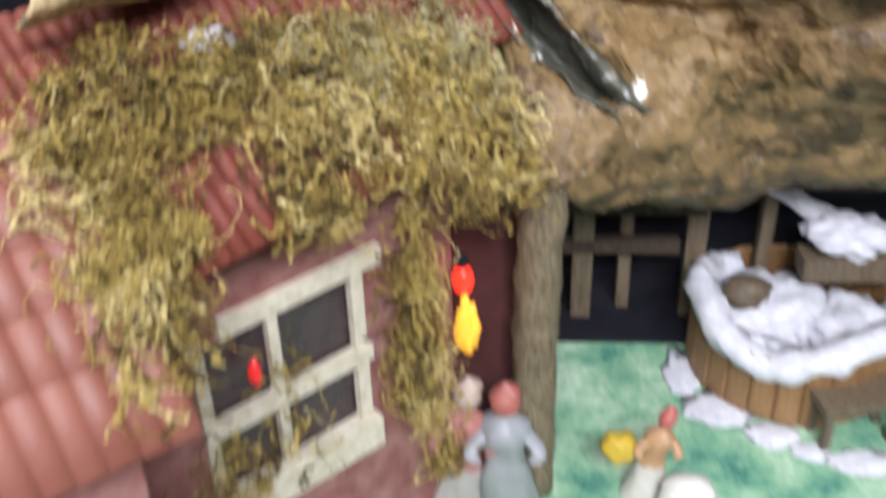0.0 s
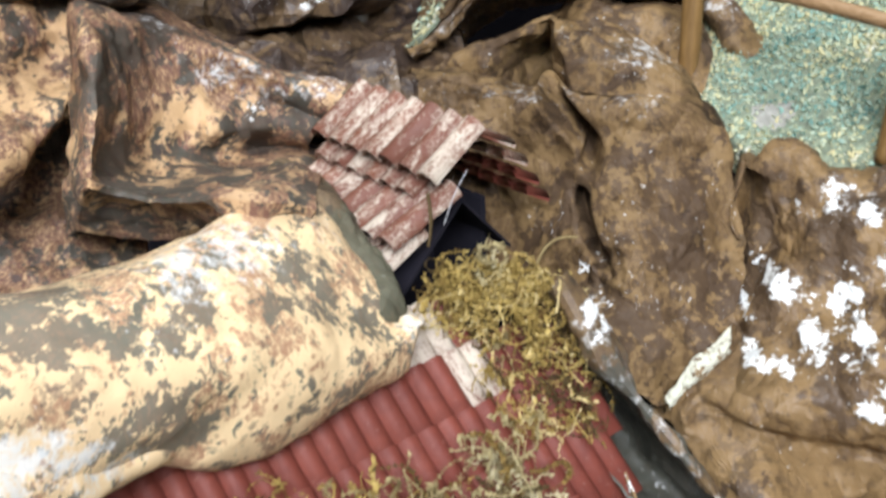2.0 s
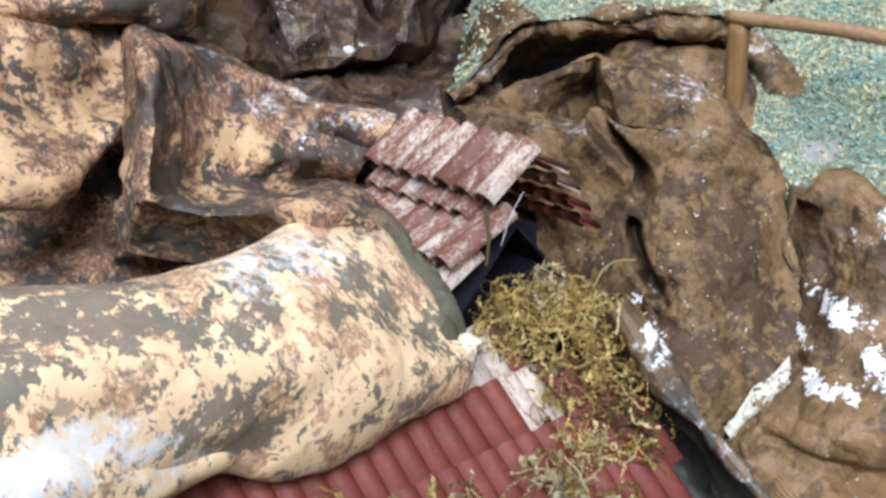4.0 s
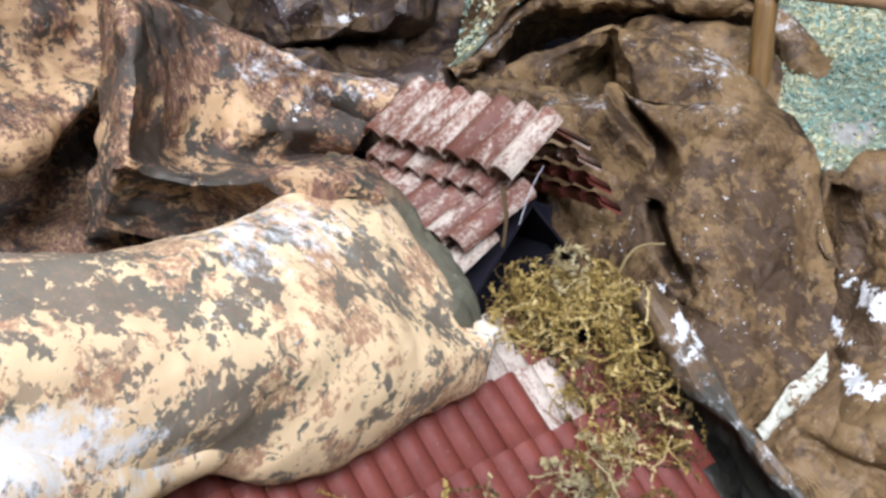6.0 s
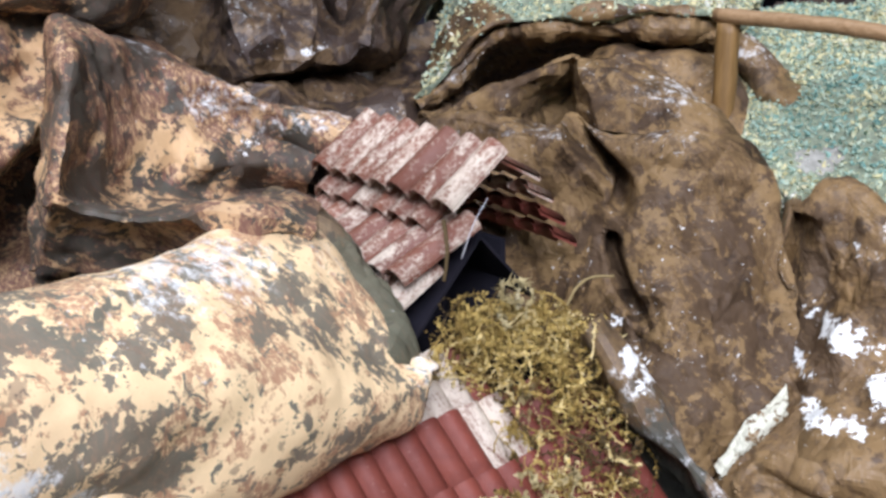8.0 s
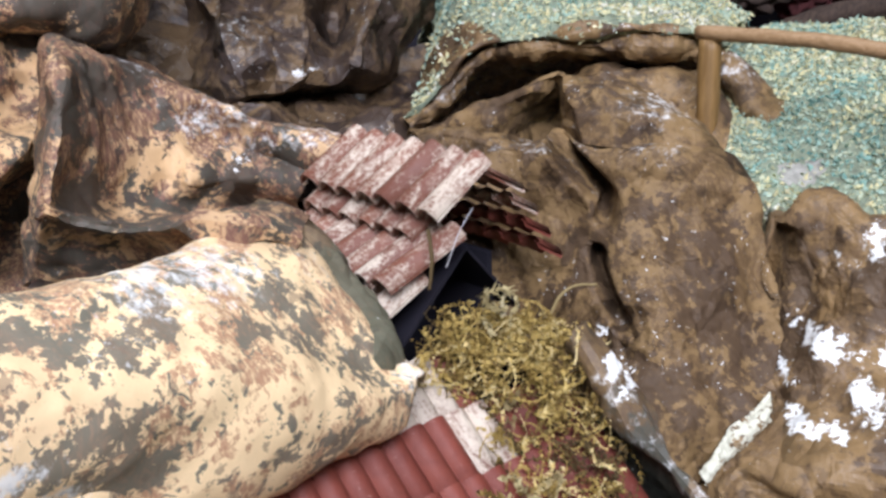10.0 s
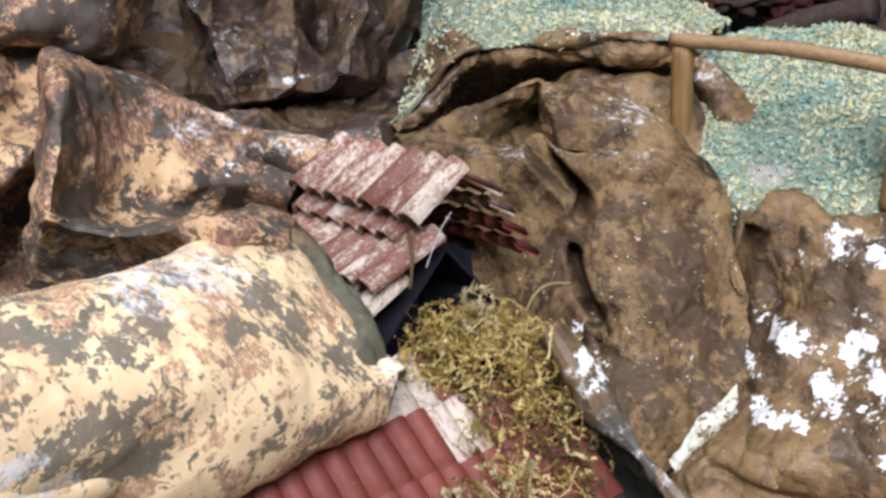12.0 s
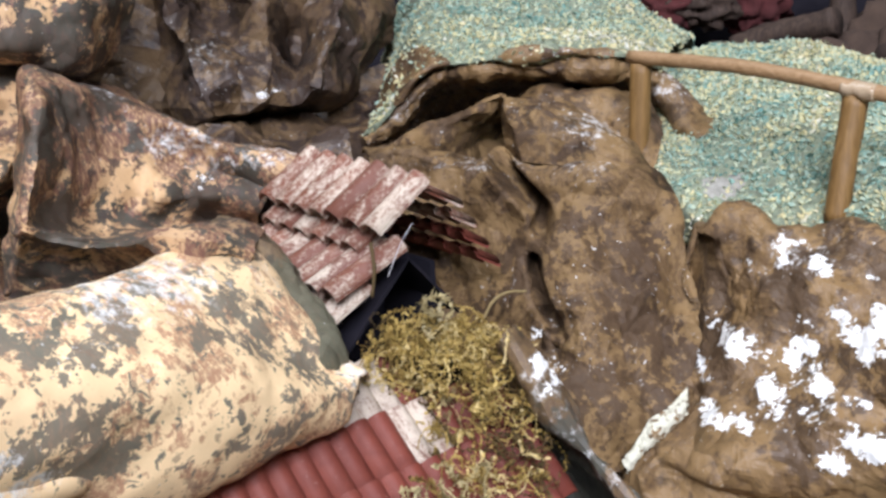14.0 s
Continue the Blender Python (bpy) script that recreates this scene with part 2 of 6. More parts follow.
# The darkest stops carry the painted shade deep in the moss.
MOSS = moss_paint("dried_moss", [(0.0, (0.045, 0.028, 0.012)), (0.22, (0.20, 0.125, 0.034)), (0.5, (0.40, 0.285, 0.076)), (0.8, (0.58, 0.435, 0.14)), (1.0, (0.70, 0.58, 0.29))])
MOSS_GREY = moss_paint("grey_dried_moss", [(0.0, (0.24, 0.185, 0.085)), (0.5, (0.46, 0.395, 0.205)), (1.0, (0.64, 0.59, 0.40))])


def flake_paint():
    n = Nodes("dyed_sawdust")
    k = n.math("ADD", n.math("MULTIPLY", n.island(), 0.62), n.math("MULTIPLY", n.math("SUBTRACT", n.noise(19.0, 5.0, 0.68), 0.42), 2.1))
    k = n.math("ADD", k, n.math("MULTIPLY", n.attribute("tint"), 0.5))
    c = n.ramp(k, [(0.0, (0.12, 0.25, 0.22)), (0.18, (0.22, 0.37, 0.31)), (0.34, (0.34, 0.46, 0.37)), (0.52, (0.46, 0.51, 0.36)),
                   (0.66, (0.54, 0.52, 0.29)), (0.86, (0.60, 0.54, 0.30)), (1.0, (0.62, 0.63, 0.54))])
    return n.done(c, 0.8, gloss=0.25)


FLAKES = flake_paint()
GRASSBASE = plain("glued_green_sawdust", (0.12, 0.14, 0.10), (0.32, 0.38, 0.26), 260.0, 0.85, 400.0, 0.9)
GRAVEL = plain("grey_gravel_paper", (0.22, 0.22, 0.19), (0.46, 0.45, 0.40), 240.0, 0.85, 500.0, 0.8)


def ground_paint():
    n = Nodes("painted_green_ground")
    f = n.math("ADD", n.math("MULTIPLY", n.noise(16.0, 3.0, 0.6), 0.75), n.math("MULTIPLY", n.noise(150.0, 5.0, 0.7, 0.3), 0.35))
    c = n.ramp(f, [(0.36, (0.025, 0.11, 0.10)), (0.45, (0.10, 0.29, 0.21)), (0.55, (0.26, 0.47, 0.30)), (0.65, (0.48, 0.65, 0.48)), (0.75, (0.74, 0.80, 0.74))])
    n.bump(n.noise(300.0, 4.0), 0.6, 0.002)
    return n.done(c, 0.75)


FLOORGREEN = ground_paint()
# Black card; on the two stall boards it stands in for shade.
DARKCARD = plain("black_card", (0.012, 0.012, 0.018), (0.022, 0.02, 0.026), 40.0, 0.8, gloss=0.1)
WALLPINK = plain("pink_washed_plaster", (0.20, 0.06, 0.055), (0.36, 0.19, 0.17), 60.0, 0.8)
WHITEWOOD = plain("white_painted_wood", (0.52, 0.45, 0.33), (0.78, 0.73, 0.62), 110.0, 0.6)
STONE = plain("grey_brown_stone", (0.032, 0.020, 0.015), (0.085, 0.055, 0.038), 70.0, 0.85, 250.0, 0.6, per="random")
REDCLOTH = plain("dark_red_cloth", (0.05, 0.010, 0.010), (0.10, 0.022, 0.022), 40.0, 0.85)
ROOM = plain("grey_room_paint", (0.20, 0.195, 0.19), (0.25, 0.245, 0.24), 3.0, 0.8)
WOODBOARD = wood("table_board", (0.10, 0.065, 0.042), (0.16, 0.11, 0.07))
FOAM = plain("white_wool_snow", (0.55, 0.54, 0.62), (0.80, 0.79, 0.84), 90.0, 0.8, 300.0, 0.8)
CLAY_WHITE = plain("white_painted_clay", (0.62, 0.60, 0.56), (0.75, 0.73, 0.70), 120.0, 0.55)
CLAY_YELLOW = plain("yellow_painted_clay", (0.52, 0.34, 0.03), (0.62, 0.43, 0.06), 120.0, 0.5)
GLASSDARK = plain("dark_window_pane", (0.035, 0.022, 0.028), (0.07, 0.045, 0.05), 40.0, 0.2)


# ---- building helpers ----
def mesh_of(name, verts, faces, material, smooth=True):
    me = bpy.data.meshes.new(name)
    me.from_pydata(np.array(verts, float).tolist(), [], faces)
    me.materials.append(material)
    if smooth:
        me.polygons.foreach_set("use_smooth", [True] * len(me.polygons))
    me.update()
    return me


def part(name, data, material, parent, label=""):
    """Links a bmesh, or a ready mesh, as one object under a thing."""
    if isinstance(data, bmesh.types.BMesh):
        me = bpy.data.meshes.new(name)
        data.to_mesh(me)
        data.free()
        me.materials.append(material)
        data = me
    ob = new(name, data)
    ob.parent = parent
    return tagged(ob, label)


def empty(name, m, label, category, group="", kind=""):
    ob = new(name)
    ob.empty_display_size = 0.01
    ob.matrix_world = m
    return tagged(ob, label, category, group, kind)


def box(sx, sy, sz, bevel=0.0, at=(0, 0, 0), jitter=0.0, segments=2):
    bm = bmesh.new()
    bmesh.ops.create_cube(bm, size=1.0)
    for v in bm.verts:
        v.co = Vector((v.co.x * sx, v.co.y * sy, v.co.z * sz)) + Vector(at)
        v.co += Vector([random.uniform(-jitter, jitter) for _ in range(3)])
    if bevel:
        bmesh.ops.bevel(bm, geom=bm.edges[:], offset=bevel, segments=segments, affect="EDGES", profile=0.7)
    return bm


def curve(points, n):
    """A Catmull-Rom line of n points through the given ones."""
    p = np.array(points, float)
    p = np.vstack([2 * p[0] - p[1], p, 2 * p[-1] - p[-2]])
    t = np.linspace(0, len(p) - 3 - 1e-6, n)
    i, f = t.astype(int), (t % 1)[:, None]
    a, b, c, d = p[i], p[i + 1], p[i + 2], p[i + 3]
    return 0.5 * (2 * b + (c - a) * f + (2 * a - 5 * b + 4 * c - d) * f ** 2 + (3 * b - a - 3 * c + d) * f ** 3)


def facets(p, k, seed):
    """Flat facets that meet in straight creases, -1 to 1: random heights on a slanted lattice, joined linearly."""
    q = p * k + seed * np.array((7.31, 3.17, 5.73))
    q = q + q.sum(axis=1, keepdims=True) / 3.0
    base = np.floor(q).astype(np.int64)
    f = q - base
    order = np.argsort(-f, axis=1)
    s = np.take_along_axis(f, order, axis=1)
    weights = (1 - s[:, 0], s[:, 0] - s[:, 1], s[:, 1] - s[:, 2], s[:, 2])
    corner, out, rows = base.copy(), np.zeros(len(p)), np.arange(len(p))
    for i, w in enumerate(weights):
        h = (corner[:, 0] * 73856093) ^ (corner[:, 1] * 19349663) ^ (corner[:, 2] * 83492791) ^ (seed * 2654435)
        h = (h ^ (h >> 13)) * 1274126177
        out += w * ((((h ^ (h >> 16)) & 0xFFFF) / 32767.5) - 1)
        if i < 3:
            corner[rows, order[:, i]] += 1
    return out


def crumpled(p, k, seed):
    warp = np.stack([facets(p, k * 0.8, seed + 50 + i) for i in range(3)], axis=1) * (0.12 / k)
    q = p + warp
    return facets(q, k, seed) * 0.92 + facets(q, k * 1.9, seed + 3) * 0.40 + facets(q, k * 4.1, seed + 6) * 0.09


def bent(points, n):
    """A line of n points with sharp corners at the given ones."""
    p = np.array(points, float)
    t = np.linspace(0, len(p) - 1, n)
    return np.stack([np.interp(t, np.arange(len(p)), p[:, k]) for k in range(3)], axis=1)


def guide(*points):
    """One guide line of a sheet, from edge to edge."""
    return list(points)


def loft(rows, nu, nv, sharp=False):
    line = bent if sharp else curve
    g = np.array([line(r, nu) for r in rows])
    return np.stack([line(g[:, j], nv) for j in range(nu)], axis=1)


def sheet(name, rows, nu, nv, material, label, crumple=0.006, k=18.0, fine=0.002, seed=1, snow=(), dust=(), thickness=0.0012, category="rock", kind="", sharp=False, smooth=False, olive=(), tan=(), grooves=()):
    """A crumpled paper sheet through a few guide lines. snow, dust: (place, radius, share) of white paint; olive, tan: the same of ink. grooves: (guide points, width, depth) of folds tucked back."""
    g = loft(rows, nu, nv, sharp)
    du, dv = np.gradient(g, axis=1), np.gradient(g, axis=0)
    normal = np.cross(du, dv)
    normal /= np.linalg.norm(normal, axis=2, keepdims=True) + 1e-12
    flat, nn = g.reshape(-1, 3), normal.reshape(-1, 3)
    out = flat + nn * (1.5 * crumple * crumpled(flat, k, seed) + fine * facets(flat, k * 7.0, seed + 9))[:, None]
    for points, width, depth in grooves:
        gap = np.min([np.linalg.norm((out - p) * (1, 0.15, 1), axis=1) for p in curve(points, 40)], axis=0)
        out[:, 1] += depth * np.exp(-(gap / width) ** 4)
    faces = [(i * nu + j, i * nu + j + 1, (i + 1) * nu + j + 1, (i + 1) * nu + j) for i in range(nv - 1) for j in range(nu - 1)]
    me = mesh_of(name, out, faces, material, smooth)
    for attr, spots in (("snow", snow), ("dust", dust), ("olive", olive), ("tan", tan)):
        value = np.zeros(len(out))
        for place, radius, share in spots:
            d = np.linalg.norm((out - np.array(place)) / np.array(radius), axis=1)
            add = share * np.clip(1.25 - 0.75 * d, 0, 1)
            value = np.where(abs(add) > abs(value), add, value)
        me.attributes.new(attr, "FLOAT", "POINT").data.foreach_set("value", value)
    ob = new(name, me)
    m = ob.modifiers.new("paper", "SOLIDIFY")
    m.thickness, m.offset = thickness, 0.0
    return tagged(ob, label, category, "", kind)


# ---- the rock-paper landscape ----
def trail(points, n, radius, share):
    """Spots of paint along a line."""
    return [(tuple(p), radius, share) for p in curve(points, n)]


def dab(x, y, z, wide, high, share):
    """A dab of ink: its place, its half width and half height, and how much it takes hold."""
    return (x, y, z), (wide, 2.5 * max(wide, high), high), share


lobe = sheet("rock_paper_overhang", [
    guide((-0.217, 0.579, 0.352), (-0.158, 0.619, 0.353), (-0.140, 0.635, 0.352), (-0.119, 0.657, 0.355), (-0.102, 0.676, 0.359), (-0.083, 0.691, 0.353), (-0.066, 0.691, 0.330), (-0.051, 0.691, 0.307), (-0.036, 0.680, 0.304)),
    guide((-0.174, 0.531, 0.385), (-0.128, 0.567, 0.377), (-0.114, 0.585, 0.374), (-0.106, 0.616, 0.370), (-0.094, 0.648, 0.369), (-0.078, 0.665, 0.363), (-0.061, 0.659, 0.343), (-0.048, 0.659, 0.323), (-0.034, 0.662, 0.313)),
    guide((-0.156, 0.505, 0.382), (-0.118, 0.546, 0.371), (-0.106, 0.563, 0.366), (-0.091, 0.586, 0.363), (-0.080, 0.605, 0.357), (-0.069, 0.622, 0.347), (-0.061, 0.634, 0.334), (-0.050, 0.645, 0.320), (-0.036, 0.657, 0.313)),
    guide((-0.146, 0.489, 0.374), (-0.112, 0.530, 0.358), (-0.100, 0.545, 0.351), (-0.085, 0.565, 0.348), (-0.074, 0.582, 0.341), (-0.065, 0.593, 0.334), (-0.056, 0.609, 0.325), (-0.048, 0.625, 0.317), (-0.037, 0.650, 0.312)),
    guide((-0.172, 0.463, 0.328), (-0.147, 0.488, 0.329), (-0.137, 0.505, 0.325), (-0.126, 0.527, 0.322), (-0.109, 0.555, 0.316), (-0.094, 0.573, 0.305), (-0.078, 0.593, 0.302), (-0.058, 0.623, 0.301), (-0.040, 0.646, 0.301)),
    guide((-0.188, 0.486, 0.317), (-0.161, 0.512, 0.317), (-0.152, 0.533, 0.312), (-0.140, 0.556, 0.308), (-0.119, 0.582, 0.305), (-0.102, 0.600, 0.294), (-0.085, 0.620, 0.291), (-0.063, 0.649, 0.291), (-0.043, 0.665, 0.294)),
], 150, 110, CAMO, "cream and olive camouflage rock paper hanging over the tiled house roof", crumple=0.0025, k=14.0, fine=0.0008, seed=2, smooth=True,
    dust=[((-0.090, 0.616, 0.366), (0.05, 0.03, 0.012), 0.72), ((-0.099, 0.591, 0.370), (0.035, 0.03, 0.012), 0.66), ((-0.078, 0.655, 0.353), (0.04, 0.02, 0.01), 0.5), ((-0.035, 0.660, 0.318), (0.012, 0.02, 0.012), 0.8),
          ((-0.125, 0.508, 0.351), (0.016, 0.02, 0.006), 1.0), ((-0.116, 0.520, 0.343), (0.010, 0.02, 0.005), 0.95), ((-0.131, 0.500, 0.357), (0.014, 0.02, 0.006), 1.0), ((-0.111, 0.535, 0.331), (0.006, 0.02, 0.006), 0.8),
          ((-0.103, 0.594, 0.372), (0.018, 0.02, 0.005), 0.85)],
    olive=[dab(-0.098, 0.568, 0.363, 0.012, 0.009, 0.10), dab(-0.108, 0.551, 0.367, 0.005, 0.004, 0.10), dab(-0.092, 0.607, 0.367, 0.011, 0.004, 0.10),
          dab(-0.076, 0.617, 0.354, 0.008, 0.008, 0.10), dab(-0.064, 0.626, 0.341, 0.010, 0.009, 0.10), dab(-0.053, 0.631, 0.327, 0.008, 0.006, 0.10),
          dab(-0.110, 0.531, 0.360, 0.004, 0.004, 0.10), dab(-0.099, 0.545, 0.352, 0.003, 0.003, 0.10), dab(-0.096, 0.551, 0.337, 0.007, 0.006, 0.10),
          dab(-0.088, 0.564, 0.336, 0.004, 0.007, 0.10), dab(-0.102, 0.540, 0.345, 0.007, 0.002, 0.10), dab(-0.123, 0.558, 0.378, 0.005, 0.005, 0.10),
          dab(-0.078, 0.577, 0.317, 0.011, 0.002, 0.10), dab(-0.066, 0.593, 0.315, 0.011, 0.002, 0.10), dab(-0.051, 0.613, 0.315, 0.012, 0.002, 0.10),
          dab(-0.077, 0.652, 0.361, 0.005, 0.003, 0.10), dab(-0.093, 0.557, 0.356, 0.020, 0.004, -0.05), dab(-0.067, 0.654, 0.352, 0.011, 0.006, -0.05),
          dab(-0.075, 0.577, 0.343, 0.011, 0.007, -0.05), dab(-0.057, 0.605, 0.330, 0.011, 0.008, -0.05), dab(-0.115, 0.567, 0.376, 0.005, 0.003, -0.05),
          dab(-0.138, 0.540, 0.381, 0.026, 0.009, 0.19), dab(-0.128, 0.520, 0.366, 0.010, 0.004, 0.10), dab(-0.108, 0.533, 0.345, 0.012, 0.006, 0.2), dab(-0.101, 0.552, 0.328, 0.012, 0.008, 0.2),
          dab(-0.066, 0.630, 0.345, 0.007, 0.010, 0.13)],
    tan=[dab(-0.116, 0.557, 0.375, 0.009, 0.006, 0.10), dab(-0.080, 0.595, 0.355, 0.007, 0.010, 0.10), dab(-0.105, 0.537, 0.352, 0.008, 0.004, 0.10),
          dab(-0.089, 0.557, 0.346, 0.004, 0.009, 0.10), dab(-0.095, 0.622, 0.369, 0.012, 0.003, 0.10), dab(-0.060, 0.644, 0.341, 0.006, 0.008, 0.10),
          dab(-0.071, 0.589, 0.346, 0.005, 0.005, 0.10), dab(-0.093, 0.557, 0.356, 0.020, 0.004, -0.05), dab(-0.067, 0.654, 0.352, 0.011, 0.006, -0.05),
          dab(-0.075, 0.577, 0.343, 0.011, 0.007, -0.05), dab(-0.057, 0.605, 0.330, 0.011, 0.008, -0.05), dab(-0.115, 0.567, 0.376, 0.005, 0.003, -0.05)])

flap = sheet("rock_paper_flap", [
    guide((-0.118, 0.668, 0.358), (-0.092, 0.668, 0.356), (-0.076, 0.668, 0.353), (-0.066, 0.661, 0.343), (-0.059, 0.654, 0.334), (-0.049, 0.647, 0.324), (-0.040, 0.652, 0.308)),
    guide((-0.104, 0.684, 0.364), (-0.084, 0.684, 0.361), (-0.070, 0.681, 0.355), (-0.060, 0.671, 0.345), (-0.053, 0.664, 0.336), (-0.044, 0.655, 0.327), (-0.038, 0.658, 0.310)),
    guide((-0.103, 0.700, 0.366), (-0.084, 0.703, 0.359), (-0.070, 0.693, 0.352), (-0.059, 0.677, 0.344), (-0.051, 0.669, 0.335), (-0.043, 0.660, 0.326), (-0.037, 0.661, 0.309)),
    guide((-0.102, 0.715, 0.362), (-0.086, 0.714, 0.354), (-0.071, 0.705, 0.345), (-0.060, 0.684, 0.339), (-0.051, 0.674, 0.330), (-0.044, 0.664, 0.322), (-0.037, 0.664, 0.306)),
    guide((-0.104, 0.730, 0.340), (-0.088, 0.728, 0.335), (-0.073, 0.718, 0.328), (-0.062, 0.696, 0.322), (-0.054, 0.684, 0.317), (-0.046, 0.672, 0.312), (-0.039, 0.670, 0.301)),
], 90, 46, FELT, "dark olive back of the rock paper turned up at its edge", crumple=0.0016, k=34.0, fine=0.0008, seed=91, dust=[((-0.034, 0.653, 0.322), (0.006, 0.02, 0.005), 0.6), ((-0.088, 0.705, 0.371), (0.02, 0.02, 0.006), 0.5)],
    olive=[dab(-0.050, 0.670, 0.338, 0.022, 0.022, 0.2), dab(-0.092, 0.705, 0.368, 0.018, 0.016, -0.2)])

roll = sheet("rock_paper_roll", [
    guide((-0.181, 0.497, 0.361), (-0.156, 0.518, 0.352), (-0.139, 0.544, 0.342), (-0.127, 0.562, 0.331), (-0.110, 0.580, 0.318), (-0.096, 0.595, 0.310)),
    guide((-0.168, 0.478, 0.366), (-0.145, 0.497, 0.359), (-0.130, 0.524, 0.348), (-0.119, 0.543, 0.335), (-0.108, 0.566, 0.322), (-0.095, 0.588, 0.313)),
    guide((-0.161, 0.460, 0.359), (-0.137, 0.478, 0.353), (-0.124, 0.505, 0.343), (-0.115, 0.528, 0.331), (-0.105, 0.558, 0.323), (-0.095, 0.586, 0.314)),
    guide((-0.166, 0.457, 0.333), (-0.143, 0.481, 0.333), (-0.134, 0.499, 0.328), (-0.121, 0.521, 0.324), (-0.108, 0.558, 0.319), (-0.095, 0.587, 0.313)),
    guide((-0.188, 0.484, 0.314), (-0.164, 0.514, 0.313), (-0.151, 0.532, 0.310), (-0.136, 0.552, 0.308), (-0.116, 0.580, 0.310), (-0.100, 0.598, 0.308)),
], 90, 70, CAMO, "cream camouflage rock paper roll with white spray paint along its top", crumple=0.002, k=16.0, fine=0.0007, seed=5, smooth=True,
    dust=[((-0.135, 0.498, 0.357), (0.07, 0.05, 0.018), 0.95), ((-0.116, 0.539, 0.336), (0.04, 0.03, 0.012), 0.85)])

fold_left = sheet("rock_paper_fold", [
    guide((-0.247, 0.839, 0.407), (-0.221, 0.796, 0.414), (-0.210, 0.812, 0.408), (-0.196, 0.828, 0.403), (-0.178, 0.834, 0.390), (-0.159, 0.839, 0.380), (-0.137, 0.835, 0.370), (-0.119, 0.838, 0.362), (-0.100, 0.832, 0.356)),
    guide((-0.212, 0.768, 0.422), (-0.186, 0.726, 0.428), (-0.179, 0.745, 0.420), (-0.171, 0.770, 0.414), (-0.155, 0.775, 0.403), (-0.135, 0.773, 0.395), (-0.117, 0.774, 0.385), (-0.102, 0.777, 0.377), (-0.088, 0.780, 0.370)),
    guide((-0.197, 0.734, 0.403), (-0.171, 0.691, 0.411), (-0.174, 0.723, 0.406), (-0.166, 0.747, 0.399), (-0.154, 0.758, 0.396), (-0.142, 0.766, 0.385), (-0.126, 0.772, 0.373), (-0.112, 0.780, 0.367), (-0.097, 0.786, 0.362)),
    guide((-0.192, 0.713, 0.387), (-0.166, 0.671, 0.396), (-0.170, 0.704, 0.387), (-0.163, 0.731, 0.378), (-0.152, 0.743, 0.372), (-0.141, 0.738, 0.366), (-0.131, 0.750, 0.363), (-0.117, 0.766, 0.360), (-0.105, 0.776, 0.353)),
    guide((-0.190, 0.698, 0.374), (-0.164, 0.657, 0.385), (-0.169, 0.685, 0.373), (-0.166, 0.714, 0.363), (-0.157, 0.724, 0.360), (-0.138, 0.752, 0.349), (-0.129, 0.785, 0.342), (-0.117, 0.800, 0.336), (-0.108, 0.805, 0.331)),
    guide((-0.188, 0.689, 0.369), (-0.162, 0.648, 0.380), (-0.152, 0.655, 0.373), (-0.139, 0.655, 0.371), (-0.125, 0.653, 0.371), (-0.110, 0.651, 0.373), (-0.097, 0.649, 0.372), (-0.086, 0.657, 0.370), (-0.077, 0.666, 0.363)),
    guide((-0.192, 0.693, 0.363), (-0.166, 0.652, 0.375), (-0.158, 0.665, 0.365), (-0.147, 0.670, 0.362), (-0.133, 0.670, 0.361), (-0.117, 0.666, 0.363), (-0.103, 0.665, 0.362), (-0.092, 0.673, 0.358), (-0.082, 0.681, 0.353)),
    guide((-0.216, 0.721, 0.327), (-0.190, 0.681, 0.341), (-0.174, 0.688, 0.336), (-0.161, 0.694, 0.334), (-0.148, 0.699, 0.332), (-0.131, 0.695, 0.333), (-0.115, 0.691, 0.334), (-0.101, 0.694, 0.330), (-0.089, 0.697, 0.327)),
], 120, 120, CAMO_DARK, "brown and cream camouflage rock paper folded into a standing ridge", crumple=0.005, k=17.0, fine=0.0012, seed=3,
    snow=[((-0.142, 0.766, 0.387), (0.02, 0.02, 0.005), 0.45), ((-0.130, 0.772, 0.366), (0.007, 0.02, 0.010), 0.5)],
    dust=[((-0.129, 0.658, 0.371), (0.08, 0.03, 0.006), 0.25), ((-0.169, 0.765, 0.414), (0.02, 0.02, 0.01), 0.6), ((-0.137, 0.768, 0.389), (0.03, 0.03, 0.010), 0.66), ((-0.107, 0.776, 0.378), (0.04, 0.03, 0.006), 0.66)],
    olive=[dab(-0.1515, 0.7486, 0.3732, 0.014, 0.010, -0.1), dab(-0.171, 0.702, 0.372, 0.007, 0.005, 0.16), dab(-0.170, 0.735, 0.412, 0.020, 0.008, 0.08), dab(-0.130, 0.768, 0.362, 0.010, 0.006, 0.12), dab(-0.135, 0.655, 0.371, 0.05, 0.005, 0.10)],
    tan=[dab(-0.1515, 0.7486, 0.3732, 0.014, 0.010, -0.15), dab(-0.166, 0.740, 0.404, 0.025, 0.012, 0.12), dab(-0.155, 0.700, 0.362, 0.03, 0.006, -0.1)])

